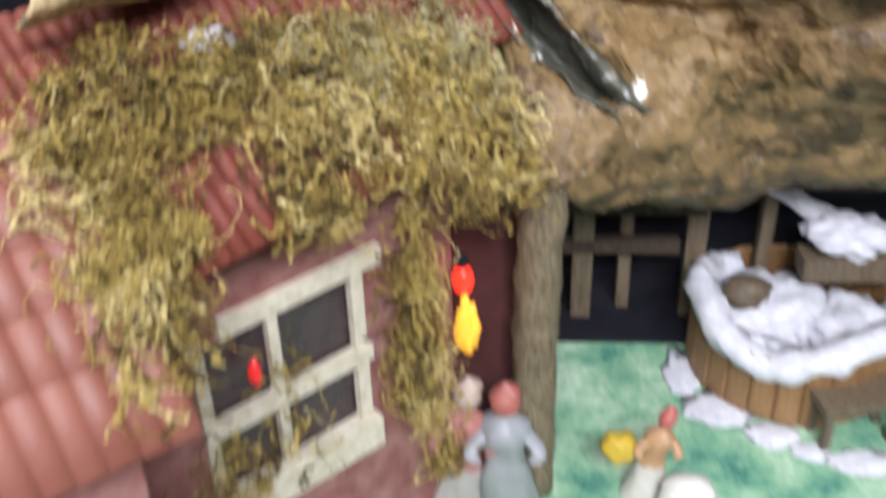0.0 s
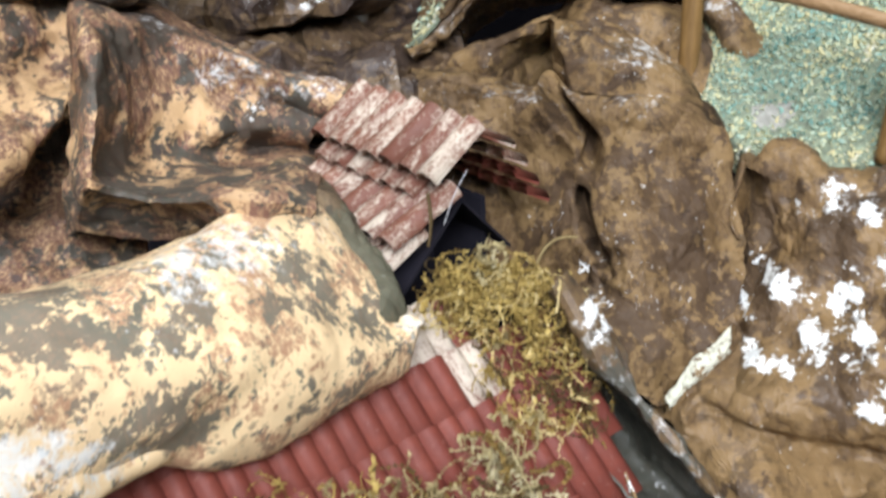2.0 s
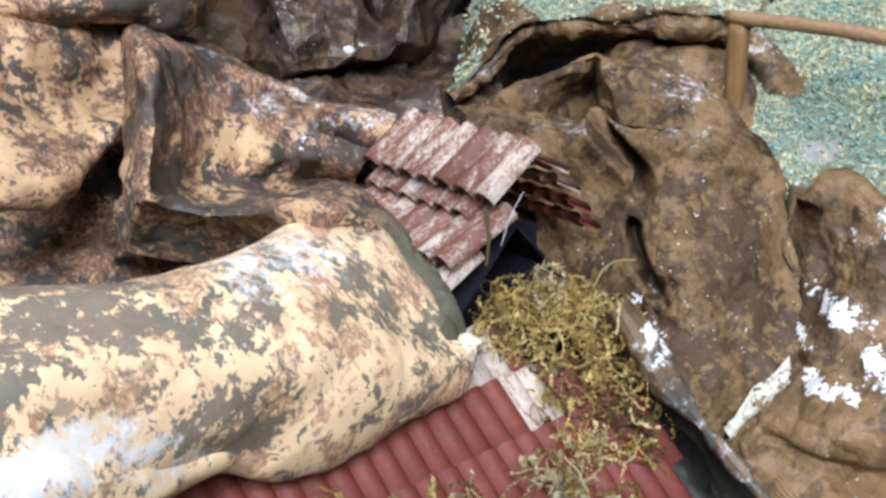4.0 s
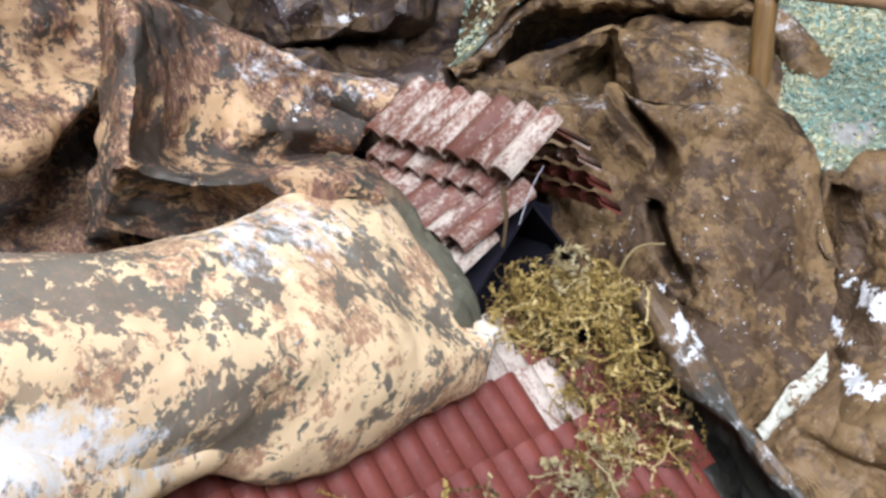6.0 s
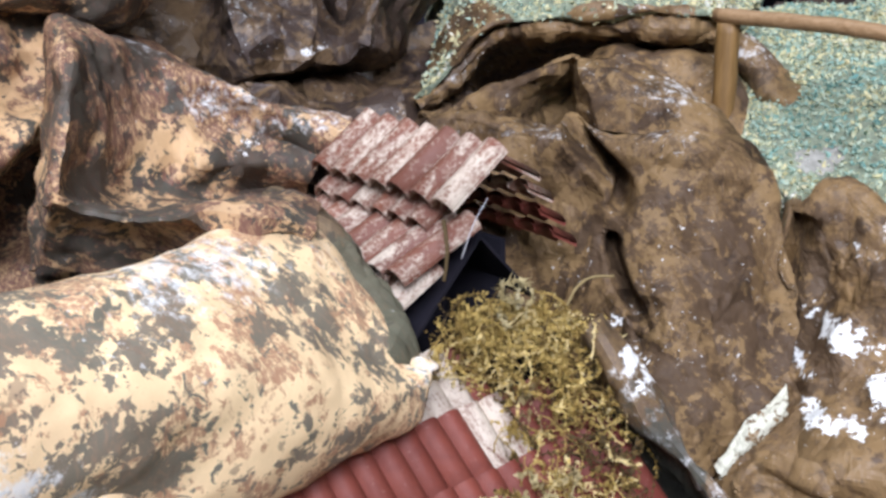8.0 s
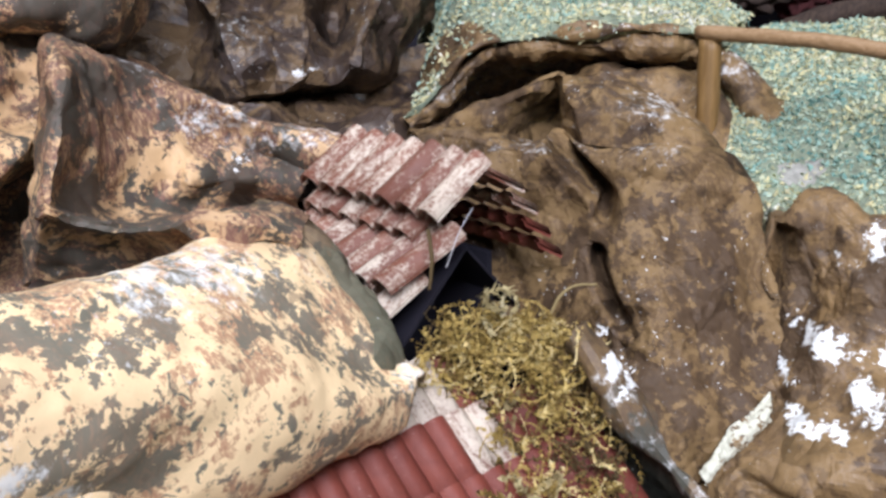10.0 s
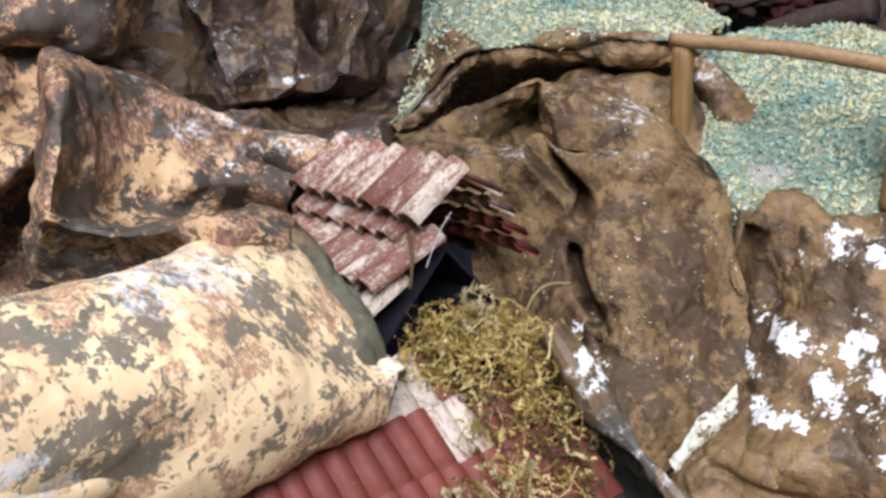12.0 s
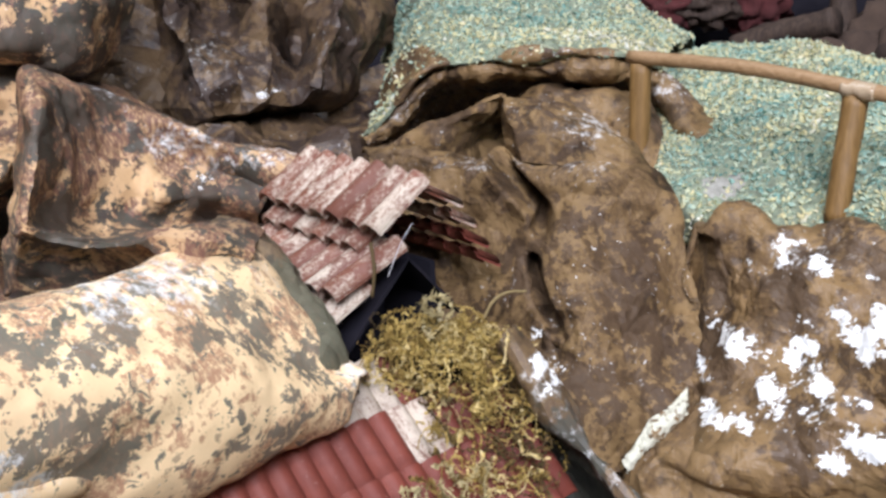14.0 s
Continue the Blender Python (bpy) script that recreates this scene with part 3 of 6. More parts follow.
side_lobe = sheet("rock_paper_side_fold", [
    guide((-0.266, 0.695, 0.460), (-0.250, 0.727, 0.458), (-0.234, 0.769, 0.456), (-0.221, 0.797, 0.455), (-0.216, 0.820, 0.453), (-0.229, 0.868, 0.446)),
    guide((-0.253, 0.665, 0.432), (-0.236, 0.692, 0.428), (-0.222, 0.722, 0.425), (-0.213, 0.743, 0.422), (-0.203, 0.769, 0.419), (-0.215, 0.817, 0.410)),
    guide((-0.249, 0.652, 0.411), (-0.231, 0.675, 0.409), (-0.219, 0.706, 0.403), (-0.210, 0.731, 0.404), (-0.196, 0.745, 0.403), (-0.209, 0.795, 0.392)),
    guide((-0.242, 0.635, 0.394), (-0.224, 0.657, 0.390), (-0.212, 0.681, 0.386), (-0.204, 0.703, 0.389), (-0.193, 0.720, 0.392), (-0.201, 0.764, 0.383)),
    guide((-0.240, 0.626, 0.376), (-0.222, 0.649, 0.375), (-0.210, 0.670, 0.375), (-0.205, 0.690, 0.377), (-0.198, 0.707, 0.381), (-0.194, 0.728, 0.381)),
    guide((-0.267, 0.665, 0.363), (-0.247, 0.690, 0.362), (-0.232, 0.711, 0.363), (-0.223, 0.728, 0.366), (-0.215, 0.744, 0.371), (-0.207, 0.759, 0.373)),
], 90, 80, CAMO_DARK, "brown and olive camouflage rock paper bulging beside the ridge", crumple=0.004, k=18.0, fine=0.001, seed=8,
    # Ink thinned to cream here, to lighten the part in shade by colour.
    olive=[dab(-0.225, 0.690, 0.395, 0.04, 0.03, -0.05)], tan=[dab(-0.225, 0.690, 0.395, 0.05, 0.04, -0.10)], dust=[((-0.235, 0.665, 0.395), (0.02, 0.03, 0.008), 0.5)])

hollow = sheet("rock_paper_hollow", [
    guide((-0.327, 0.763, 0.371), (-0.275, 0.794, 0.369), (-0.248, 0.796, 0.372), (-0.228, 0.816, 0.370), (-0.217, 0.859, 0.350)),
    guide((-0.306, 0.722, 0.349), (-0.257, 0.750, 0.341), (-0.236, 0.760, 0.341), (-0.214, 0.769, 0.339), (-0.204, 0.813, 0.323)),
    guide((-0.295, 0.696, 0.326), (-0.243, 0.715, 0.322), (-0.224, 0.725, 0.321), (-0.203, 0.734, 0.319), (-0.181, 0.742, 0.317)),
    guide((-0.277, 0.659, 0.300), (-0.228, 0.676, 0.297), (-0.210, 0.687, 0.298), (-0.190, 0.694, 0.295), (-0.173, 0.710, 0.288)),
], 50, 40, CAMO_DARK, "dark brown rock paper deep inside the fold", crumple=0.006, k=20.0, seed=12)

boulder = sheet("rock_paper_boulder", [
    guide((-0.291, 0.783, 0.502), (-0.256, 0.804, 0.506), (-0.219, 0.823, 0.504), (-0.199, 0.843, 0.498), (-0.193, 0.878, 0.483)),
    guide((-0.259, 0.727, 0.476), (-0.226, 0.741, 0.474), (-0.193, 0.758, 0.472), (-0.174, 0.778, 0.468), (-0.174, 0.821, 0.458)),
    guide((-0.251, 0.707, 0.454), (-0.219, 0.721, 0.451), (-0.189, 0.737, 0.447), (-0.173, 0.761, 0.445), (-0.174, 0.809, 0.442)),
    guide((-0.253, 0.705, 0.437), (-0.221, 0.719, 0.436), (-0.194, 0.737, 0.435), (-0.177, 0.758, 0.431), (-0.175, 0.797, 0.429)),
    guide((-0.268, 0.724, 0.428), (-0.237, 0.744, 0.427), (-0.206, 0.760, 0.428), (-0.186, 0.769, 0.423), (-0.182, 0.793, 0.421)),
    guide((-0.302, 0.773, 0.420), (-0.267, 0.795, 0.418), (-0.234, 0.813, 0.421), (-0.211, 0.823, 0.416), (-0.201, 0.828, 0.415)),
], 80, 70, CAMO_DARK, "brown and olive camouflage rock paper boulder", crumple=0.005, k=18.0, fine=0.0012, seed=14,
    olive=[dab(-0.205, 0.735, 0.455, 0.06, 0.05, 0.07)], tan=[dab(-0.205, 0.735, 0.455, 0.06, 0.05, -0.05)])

back_rock = sheet("crumpled_rock_wall", [
    # Top guide leans forward out of view, added to shade the wall below.
    guide((-0.302, 0.843, 0.551), (-0.235, 0.900, 0.552), (-0.175, 0.860, 0.545), (-0.165, 0.916, 0.549), (-0.114, 0.869, 0.542), (-0.105, 0.923, 0.546), (-0.070, 0.879, 0.541), (-0.047, 0.974, 0.548)),
    guide((-0.344, 0.892, 0.486), (-0.270, 0.954, 0.482), (-0.207, 0.916, 0.483), (-0.193, 0.974, 0.475), (-0.143, 0.927, 0.477), (-0.128, 0.977, 0.472), (-0.091, 0.939, 0.474), (-0.062, 1.025, 0.456)),
    guide((-0.333, 0.863, 0.456), (-0.266, 0.933, 0.448), (-0.209, 0.936, 0.449), (-0.183, 0.902, 0.444), (-0.168, 0.955, 0.443), (-0.130, 0.919, 0.441), (-0.114, 0.964, 0.440), (-0.087, 0.923, 0.439), (-0.066, 1.012, 0.424)),
    guide((-0.330, 0.852, 0.438), (-0.255, 0.926, 0.428), (-0.206, 0.940, 0.425), (-0.172, 0.889, 0.425), (-0.156, 0.920, 0.425), (-0.126, 0.897, 0.421), (-0.119, 0.951, 0.420), (-0.091, 0.911, 0.420), (-0.069, 1.001, 0.410)),
    guide((-0.326, 0.841, 0.420), (-0.246, 0.917, 0.408), (-0.203, 0.934, 0.404), (-0.162, 0.880, 0.408), (-0.146, 0.903, 0.408), (-0.124, 0.899, 0.411), (-0.118, 0.934, 0.405), (-0.097, 0.903, 0.406), (-0.078, 0.988, 0.397)),
    guide((-0.322, 0.831, 0.409), (-0.241, 0.907, 0.392), (-0.197, 0.924, 0.390), (-0.155, 0.875, 0.397), (-0.142, 0.886, 0.399), (-0.125, 0.882, 0.397), (-0.113, 0.903, 0.395), (-0.098, 0.896, 0.396), (-0.085, 0.975, 0.388)),
    guide((-0.323, 0.827, 0.391), (-0.238, 0.895, 0.378), (-0.194, 0.913, 0.379), (-0.152, 0.875, 0.389), (-0.140, 0.881, 0.388), (-0.125, 0.881, 0.388), (-0.111, 0.892, 0.389), (-0.098, 0.901, 0.391), (-0.089, 0.974, 0.383)),
    guide((-0.357, 0.875, 0.373), (-0.258, 0.938, 0.362), (-0.212, 0.958, 0.366), (-0.173, 0.940, 0.374), (-0.160, 0.945, 0.374), (-0.144, 0.949, 0.372), (-0.127, 0.954, 0.374), (-0.111, 0.958, 0.376), (-0.095, 1.002, 0.373)),
], 150, 120, BROWN_SHADED, "brown crumpled rock paper wall, darkened in colour for its shade", crumple=0.008, k=21.0, fine=0.0006, seed=27, sharp=True,
    snow=[((-0.127, 0.889, 0.393), (0.012, 0.02, 0.006), 0.5), ((-0.111, 0.892, 0.387), (0.02, 0.02, 0.003), 0.45)], dust=[((-0.160, 0.887, 0.420), (0.03, 0.03, 0.02), 0.5)])

bank = sheet("rock_paper_bank", [
    guide((0.093, 0.928, 0.397), (0.106, 0.923, 0.394), (0.116, 0.914, 0.381), (0.124, 0.904, 0.369), (0.132, 0.897, 0.365)),
    guide((0.092, 0.908, 0.395), (0.103, 0.905, 0.392), (0.111, 0.897, 0.379), (0.118, 0.889, 0.367), (0.126, 0.883, 0.363)),
    guide((0.093, 0.909, 0.383), (0.100, 0.905, 0.378), (0.106, 0.899, 0.369), (0.111, 0.889, 0.362), (0.117, 0.883, 0.359)),
    guide((0.094, 0.942, 0.364), (0.101, 0.941, 0.361), (0.108, 0.929, 0.356), (0.112, 0.918, 0.351), (0.118, 0.907, 0.349)),
], 40, 30, TANROCK, "tan rock paper bank dusted with white beside the railing", crumple=0.003, k=26.0, fine=0.001, seed=39, dust=[((0.103, 0.905, 0.391), (0.02, 0.03, 0.02), 0.6)])

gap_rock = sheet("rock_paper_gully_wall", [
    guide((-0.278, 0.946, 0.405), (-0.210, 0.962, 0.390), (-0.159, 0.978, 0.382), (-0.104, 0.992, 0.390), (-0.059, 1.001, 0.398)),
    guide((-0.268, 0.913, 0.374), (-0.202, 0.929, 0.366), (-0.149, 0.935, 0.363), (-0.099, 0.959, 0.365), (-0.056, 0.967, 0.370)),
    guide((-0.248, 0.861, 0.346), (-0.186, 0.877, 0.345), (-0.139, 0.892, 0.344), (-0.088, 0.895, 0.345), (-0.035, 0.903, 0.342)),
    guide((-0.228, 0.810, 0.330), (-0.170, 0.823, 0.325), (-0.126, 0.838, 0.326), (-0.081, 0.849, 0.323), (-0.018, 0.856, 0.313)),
], 60, 40, BROWN_SHADED, "brown rock paper deep in the gap between the rocks, darkened in colour for shade", crumple=0.010, k=18.0, fine=0.002, seed=25, sharp=True)

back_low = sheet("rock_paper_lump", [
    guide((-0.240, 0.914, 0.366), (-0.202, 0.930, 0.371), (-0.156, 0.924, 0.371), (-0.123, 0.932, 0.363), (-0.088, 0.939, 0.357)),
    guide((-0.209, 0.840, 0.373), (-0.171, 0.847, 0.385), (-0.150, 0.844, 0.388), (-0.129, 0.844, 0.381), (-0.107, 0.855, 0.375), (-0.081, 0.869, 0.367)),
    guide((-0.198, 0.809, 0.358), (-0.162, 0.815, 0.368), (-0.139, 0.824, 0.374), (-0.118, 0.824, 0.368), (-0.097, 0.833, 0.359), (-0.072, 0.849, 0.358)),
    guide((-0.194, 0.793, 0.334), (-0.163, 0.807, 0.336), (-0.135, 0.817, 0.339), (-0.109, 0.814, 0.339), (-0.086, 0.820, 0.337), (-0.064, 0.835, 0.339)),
], 70, 50, BROWN_SHADED, "brown crumpled rock paper lump behind the ridge", crumple=0.010, k=24.0, fine=0.0006, seed=23, sharp=True)

hill = sheet("sawdust_hill", [
    guide((-0.071, 0.901, 0.360), (-0.056, 0.901, 0.377), (-0.034, 0.903, 0.400), (-0.007, 0.902, 0.404), (0.031, 0.901, 0.408), (0.072, 0.900, 0.407), (0.102, 0.915, 0.397)),
    guide((-0.069, 0.892, 0.366), (-0.054, 0.889, 0.382), (-0.034, 0.893, 0.404), (-0.008, 0.892, 0.408), (0.031, 0.891, 0.411), (0.072, 0.890, 0.410), (0.101, 0.905, 0.400)),
    guide((-0.071, 0.923, 0.368), (-0.053, 0.936, 0.402), (-0.036, 0.945, 0.421), (-0.001, 0.949, 0.421), (0.033, 0.950, 0.421), (0.075, 0.959, 0.414), (0.113, 0.965, 0.400)),
    guide((-0.069, 0.989, 0.393), (-0.052, 0.994, 0.428), (-0.035, 1.007, 0.438), (0.002, 1.020, 0.439), (0.040, 1.021, 0.436), (0.081, 1.020, 0.424), (0.125, 1.014, 0.399)),
    guide((-0.080, 1.069, 0.400), (-0.063, 1.085, 0.438), (-0.043, 1.098, 0.453), (-0.003, 1.121, 0.450), (0.039, 1.122, 0.442), (0.086, 1.120, 0.424), (0.140, 1.113, 0.389)),
    guide((-0.117, 1.135, 0.330), (-0.089, 1.144, 0.356), (-0.055, 1.171, 0.369), (-0.009, 1.195, 0.374), (0.038, 1.197, 0.372), (0.089, 1.194, 0.362), (0.148, 1.187, 0.342)),
], 110, 70, GRASSBASE, "rounded hill strewn with teal and yellow sawdust", crumple=0.004, k=20.0, fine=0.001, seed=31, smooth=True, category="hill")

hill_face = sheet("rock_paper_ledge", [
    guide((-0.078, 0.921, 0.360), (-0.059, 0.922, 0.379), (-0.038, 0.923, 0.403), (-0.010, 0.921, 0.407), (0.030, 0.919, 0.410), (0.073, 0.918, 0.409), (0.101, 0.926, 0.400)),
    guide((-0.071, 0.893, 0.363), (-0.054, 0.895, 0.378), (-0.033, 0.899, 0.399), (-0.007, 0.899, 0.405), (0.031, 0.898, 0.408), (0.072, 0.898, 0.406), (0.100, 0.907, 0.397)),
    guide((-0.069, 0.891, 0.360), (-0.051, 0.895, 0.374), (-0.030, 0.898, 0.393), (-0.003, 0.897, 0.396), (0.030, 0.896, 0.397), (0.070, 0.896, 0.395), (0.098, 0.904, 0.388)),
    guide((-0.071, 0.912, 0.354), (-0.052, 0.918, 0.366), (-0.031, 0.932, 0.385), (-0.005, 0.945, 0.385), (0.029, 0.947, 0.387), (0.072, 0.946, 0.384), (0.099, 0.929, 0.380)),
    guide((-0.080, 0.976, 0.327), (-0.059, 0.991, 0.335), (-0.033, 1.007, 0.349), (-0.006, 1.021, 0.359), (0.031, 1.024, 0.366), (0.073, 1.023, 0.364), (0.104, 0.991, 0.363)),
], 100, 50, TANROCK, "brown rock paper ledge under the green hill", crumple=0.004, k=30.0, fine=0.002, seed=33, dust=[((-0.056, 0.897, 0.381), (0.03, 0.03, 0.02), 0.5)])

inner = sheet("rock_paper_inner_rock", [
    guide((0.011, 0.943, 0.371), (0.033, 0.936, 0.386), (0.063, 0.926, 0.386), (0.086, 0.914, 0.382), (0.096, 0.911, 0.371)),
    guide((0.013, 0.903, 0.371), (0.033, 0.896, 0.389), (0.062, 0.891, 0.389), (0.087, 0.884, 0.383), (0.097, 0.885, 0.370)),
    guide((0.014, 0.870, 0.361), (0.033, 0.878, 0.372), (0.062, 0.873, 0.373), (0.085, 0.861, 0.370), (0.094, 0.858, 0.361)),
    guide((0.015, 0.846, 0.344), (0.033, 0.857, 0.344), (0.061, 0.847, 0.346), (0.085, 0.846, 0.345), (0.093, 0.845, 0.345)),
], 70, 50, TANROCK, "tan rock paper stone in the shade of the ledge", crumple=0.004, k=22.0, fine=0.0015, seed=35)

slope = sheet("sawdust_slope", [
    guide((0.084, 0.840, 0.322), (0.100, 0.823, 0.320), (0.113, 0.809, 0.315), (0.129, 0.800, 0.317), (0.152, 0.782, 0.326), (0.174, 0.766, 0.333), (0.213, 0.735, 0.341)),
    guide((0.083, 0.852, 0.350), (0.099, 0.830, 0.346), (0.112, 0.804, 0.334), (0.128, 0.798, 0.338), (0.152, 0.782, 0.341), (0.173, 0.765, 0.348), (0.211, 0.733, 0.351)),
    guide((0.090, 0.885, 0.362), (0.113, 0.861, 0.357), (0.134, 0.843, 0.354), (0.154, 0.824, 0.356), (0.171, 0.806, 0.361), (0.194, 0.784, 0.363), (0.224, 0.759, 0.365)),
    guide((0.094, 0.943, 0.378), (0.127, 0.935, 0.379), (0.152, 0.927, 0.382), (0.174, 0.908, 0.382), (0.195, 0.888, 0.383), (0.215, 0.867, 0.382), (0.248, 0.835, 0.382)),
    guide((0.100, 1.025, 0.386), (0.137, 1.022, 0.391), (0.165, 1.013, 0.395), (0.188, 1.000, 0.397), (0.212, 0.979, 0.395), (0.238, 0.951, 0.391), (0.276, 0.917, 0.387)),
    guide((0.106, 1.113, 0.367), (0.148, 1.110, 0.370), (0.179, 1.096, 0.375), (0.204, 1.081, 0.376), (0.232, 1.064, 0.373), (0.262, 1.035, 0.368), (0.309, 1.009, 0.363)),
], 120, 80, GRASSBASE, "sloping ground strewn with teal and yellow sawdust", crumple=0.003, k=22.0, fine=0.001, seed=37, smooth=True, category="ground", kind="structure")

big_rock = sheet("rounded_paper_rock", [
    guide((-0.064, 0.841, 0.366), (-0.038, 0.836, 0.369), (-0.013, 0.827, 0.361), (0.008, 0.821, 0.360), (0.020, 0.824, 0.358), (0.054, 0.819, 0.358), (0.072, 0.811, 0.359), (0.088, 0.809, 0.353), (0.098, 0.802, 0.338), (0.102, 0.792, 0.323), (0.104, 0.787, 0.307)),
    guide((-0.054, 0.809, 0.374), (-0.034, 0.807, 0.375), (-0.010, 0.798, 0.369), (0.011, 0.790, 0.369), (0.020, 0.798, 0.366), (0.046, 0.788, 0.366), (0.070, 0.787, 0.365), (0.085, 0.787, 0.360), (0.097, 0.782, 0.343), (0.101, 0.773, 0.329), (0.105, 0.764, 0.309)),
    guide((-0.051, 0.800, 0.356), (-0.028, 0.799, 0.356), (-0.005, 0.793, 0.354), (0.016, 0.779, 0.357), (0.026, 0.783, 0.353), (0.039, 0.781, 0.351), (0.064, 0.773, 0.349), (0.077, 0.770, 0.341), (0.090, 0.769, 0.327), (0.099, 0.765, 0.312), (0.106, 0.759, 0.298)),
    guide((-0.043, 0.795, 0.331), (-0.020, 0.792, 0.328), (0.003, 0.786, 0.327), (0.025, 0.775, 0.334), (0.033, 0.770, 0.333), (0.042, 0.763, 0.332), (0.063, 0.757, 0.329), (0.076, 0.756, 0.321), (0.088, 0.754, 0.307), (0.097, 0.753, 0.294), (0.107, 0.754, 0.289)),
    guide((-0.035, 0.783, 0.305), (-0.011, 0.780, 0.302), (0.009, 0.772, 0.304), (0.023, 0.760, 0.305), (0.035, 0.752, 0.304), (0.047, 0.744, 0.306), (0.060, 0.741, 0.304), (0.073, 0.740, 0.299), (0.084, 0.740, 0.291), (0.093, 0.740, 0.282), (0.101, 0.738, 0.277)),
    guide((-0.011, 0.763, 0.285), (0.003, 0.758, 0.284), (0.016, 0.751, 0.285), (0.027, 0.743, 0.287), (0.038, 0.736, 0.287), (0.047, 0.731, 0.286), (0.057, 0.727, 0.284), (0.068, 0.726, 0.280), (0.077, 0.726, 0.274), (0.086, 0.726, 0.269), (0.092, 0.727, 0.267)),
    guide((0.012, 0.748, 0.270), (0.020, 0.743, 0.270), (0.028, 0.735, 0.270), (0.036, 0.726, 0.272), (0.044, 0.719, 0.272), (0.051, 0.716, 0.269), (0.059, 0.713, 0.266), (0.065, 0.711, 0.263), (0.070, 0.710, 0.258), (0.073, 0.711, 0.255), (0.076, 0.713, 0.254)),
    guide((0.033, 0.736, 0.253), (0.037, 0.730, 0.253), (0.041, 0.723, 0.253), (0.046, 0.715, 0.254), (0.051, 0.711, 0.254), (0.056, 0.708, 0.253), (0.060, 0.706, 0.251), (0.063, 0.705, 0.248), (0.067, 0.705, 0.247), (0.069, 0.707, 0.246), (0.071, 0.711, 0.245)),
], 150, 130, BROWN, "large rounded brown crumpled rock paper boulder", crumple=0.0036, k=38.0, fine=0.0005, seed=41,
    grooves=[([(0.0105, 0.786, 0.372), (0.014, 0.785, 0.366), (0.020, 0.787, 0.360), (0.029, 0.787, 0.352), (0.034, 0.783, 0.346), (0.033, 0.780, 0.339)], 0.0044, 0.036),
             ([(0.030, 0.774, 0.324), (0.031, 0.770, 0.317), (0.035, 0.761, 0.308), (0.039, 0.748, 0.301)], 0.0036, 0.026)],
    # Olive dabs ink in the shade under the lower right and in the fold.
    olive=[dab(0.080, 0.738, 0.288, 0.024, 0.014, 0.07), dab(0.060, 0.722, 0.276, 0.020, 0.012, 0.05), dab(0.024, 0.775, 0.335, 0.012, 0.016, 0.10)],
    snow=[((0.030, 0.740, 0.296), (0.007, 0.02, 0.006), 0.62), ((0.038, 0.731, 0.286), (0.009, 0.02, 0.009), 0.58), ((-0.014, 0.799, 0.372), (0.014, 0.02, 0.003), 0.5)],
    dust=[((0.030, 0.792, 0.367), (0.09, 0.03, 0.003), 0.55), ((0.034, 0.742, 0.307), (0.02, 0.02, 0.02), 0.35)])

dome = sheet("rock_paper_dome", [
    guide((-0.054, 0.871, 0.350), (-0.031, 0.876, 0.360), (-0.006, 0.886, 0.368), (0.008, 0.892, 0.369), (0.010, 0.882, 0.370), (0.030, 0.888, 0.370), (0.048, 0.887, 0.366), (0.065, 0.875, 0.357), (0.079, 0.858, 0.349), (0.090, 0.844, 0.340)),
    guide((-0.045, 0.825, 0.369), (-0.025, 0.830, 0.380), (-0.001, 0.832, 0.390), (0.012, 0.835, 0.393), (0.014, 0.827, 0.394), (0.032, 0.828, 0.395), (0.048, 0.831, 0.391), (0.064, 0.829, 0.381), (0.078, 0.821, 0.369), (0.087, 0.807, 0.357)),
    guide((-0.045, 0.826, 0.367), (-0.023, 0.825, 0.377), (-0.002, 0.827, 0.385), (0.012, 0.844, 0.384), (0.015, 0.820, 0.389), (0.032, 0.817, 0.390), (0.049, 0.818, 0.386), (0.063, 0.816, 0.378), (0.076, 0.808, 0.368), (0.085, 0.800, 0.358)),
    guide((-0.044, 0.826, 0.362), (-0.022, 0.822, 0.370), (-0.003, 0.846, 0.374), (0.012, 0.858, 0.376), (0.017, 0.809, 0.383), (0.034, 0.806, 0.383), (0.049, 0.807, 0.380), (0.062, 0.805, 0.375), (0.073, 0.800, 0.367), (0.082, 0.794, 0.359)),
    guide((-0.043, 0.822, 0.357), (-0.022, 0.824, 0.361), (-0.003, 0.860, 0.363), (0.012, 0.872, 0.363), (0.020, 0.801, 0.378), (0.036, 0.798, 0.377), (0.049, 0.798, 0.375), (0.061, 0.799, 0.371), (0.071, 0.795, 0.366), (0.079, 0.791, 0.359)),
    guide((-0.045, 0.822, 0.345), (-0.022, 0.826, 0.345), (-0.001, 0.862, 0.344), (0.017, 0.874, 0.346), (0.024, 0.795, 0.365), (0.037, 0.791, 0.364), (0.049, 0.790, 0.364), (0.059, 0.790, 0.363), (0.069, 0.789, 0.363), (0.075, 0.789, 0.358)),
], 150, 90, BROWN, "brown rock paper dome dusted with white behind the hut", crumple=0.003, k=30.0, fine=0.0004, seed=44, sharp=True,
    dust=[((0.057, 0.818, 0.377), (0.035, 0.03, 0.012), 0.62), ((0.034, 0.812, 0.371), (0.03, 0.02, 0.01), 0.4)])

dome.location = (0, 0.012, 0.001)

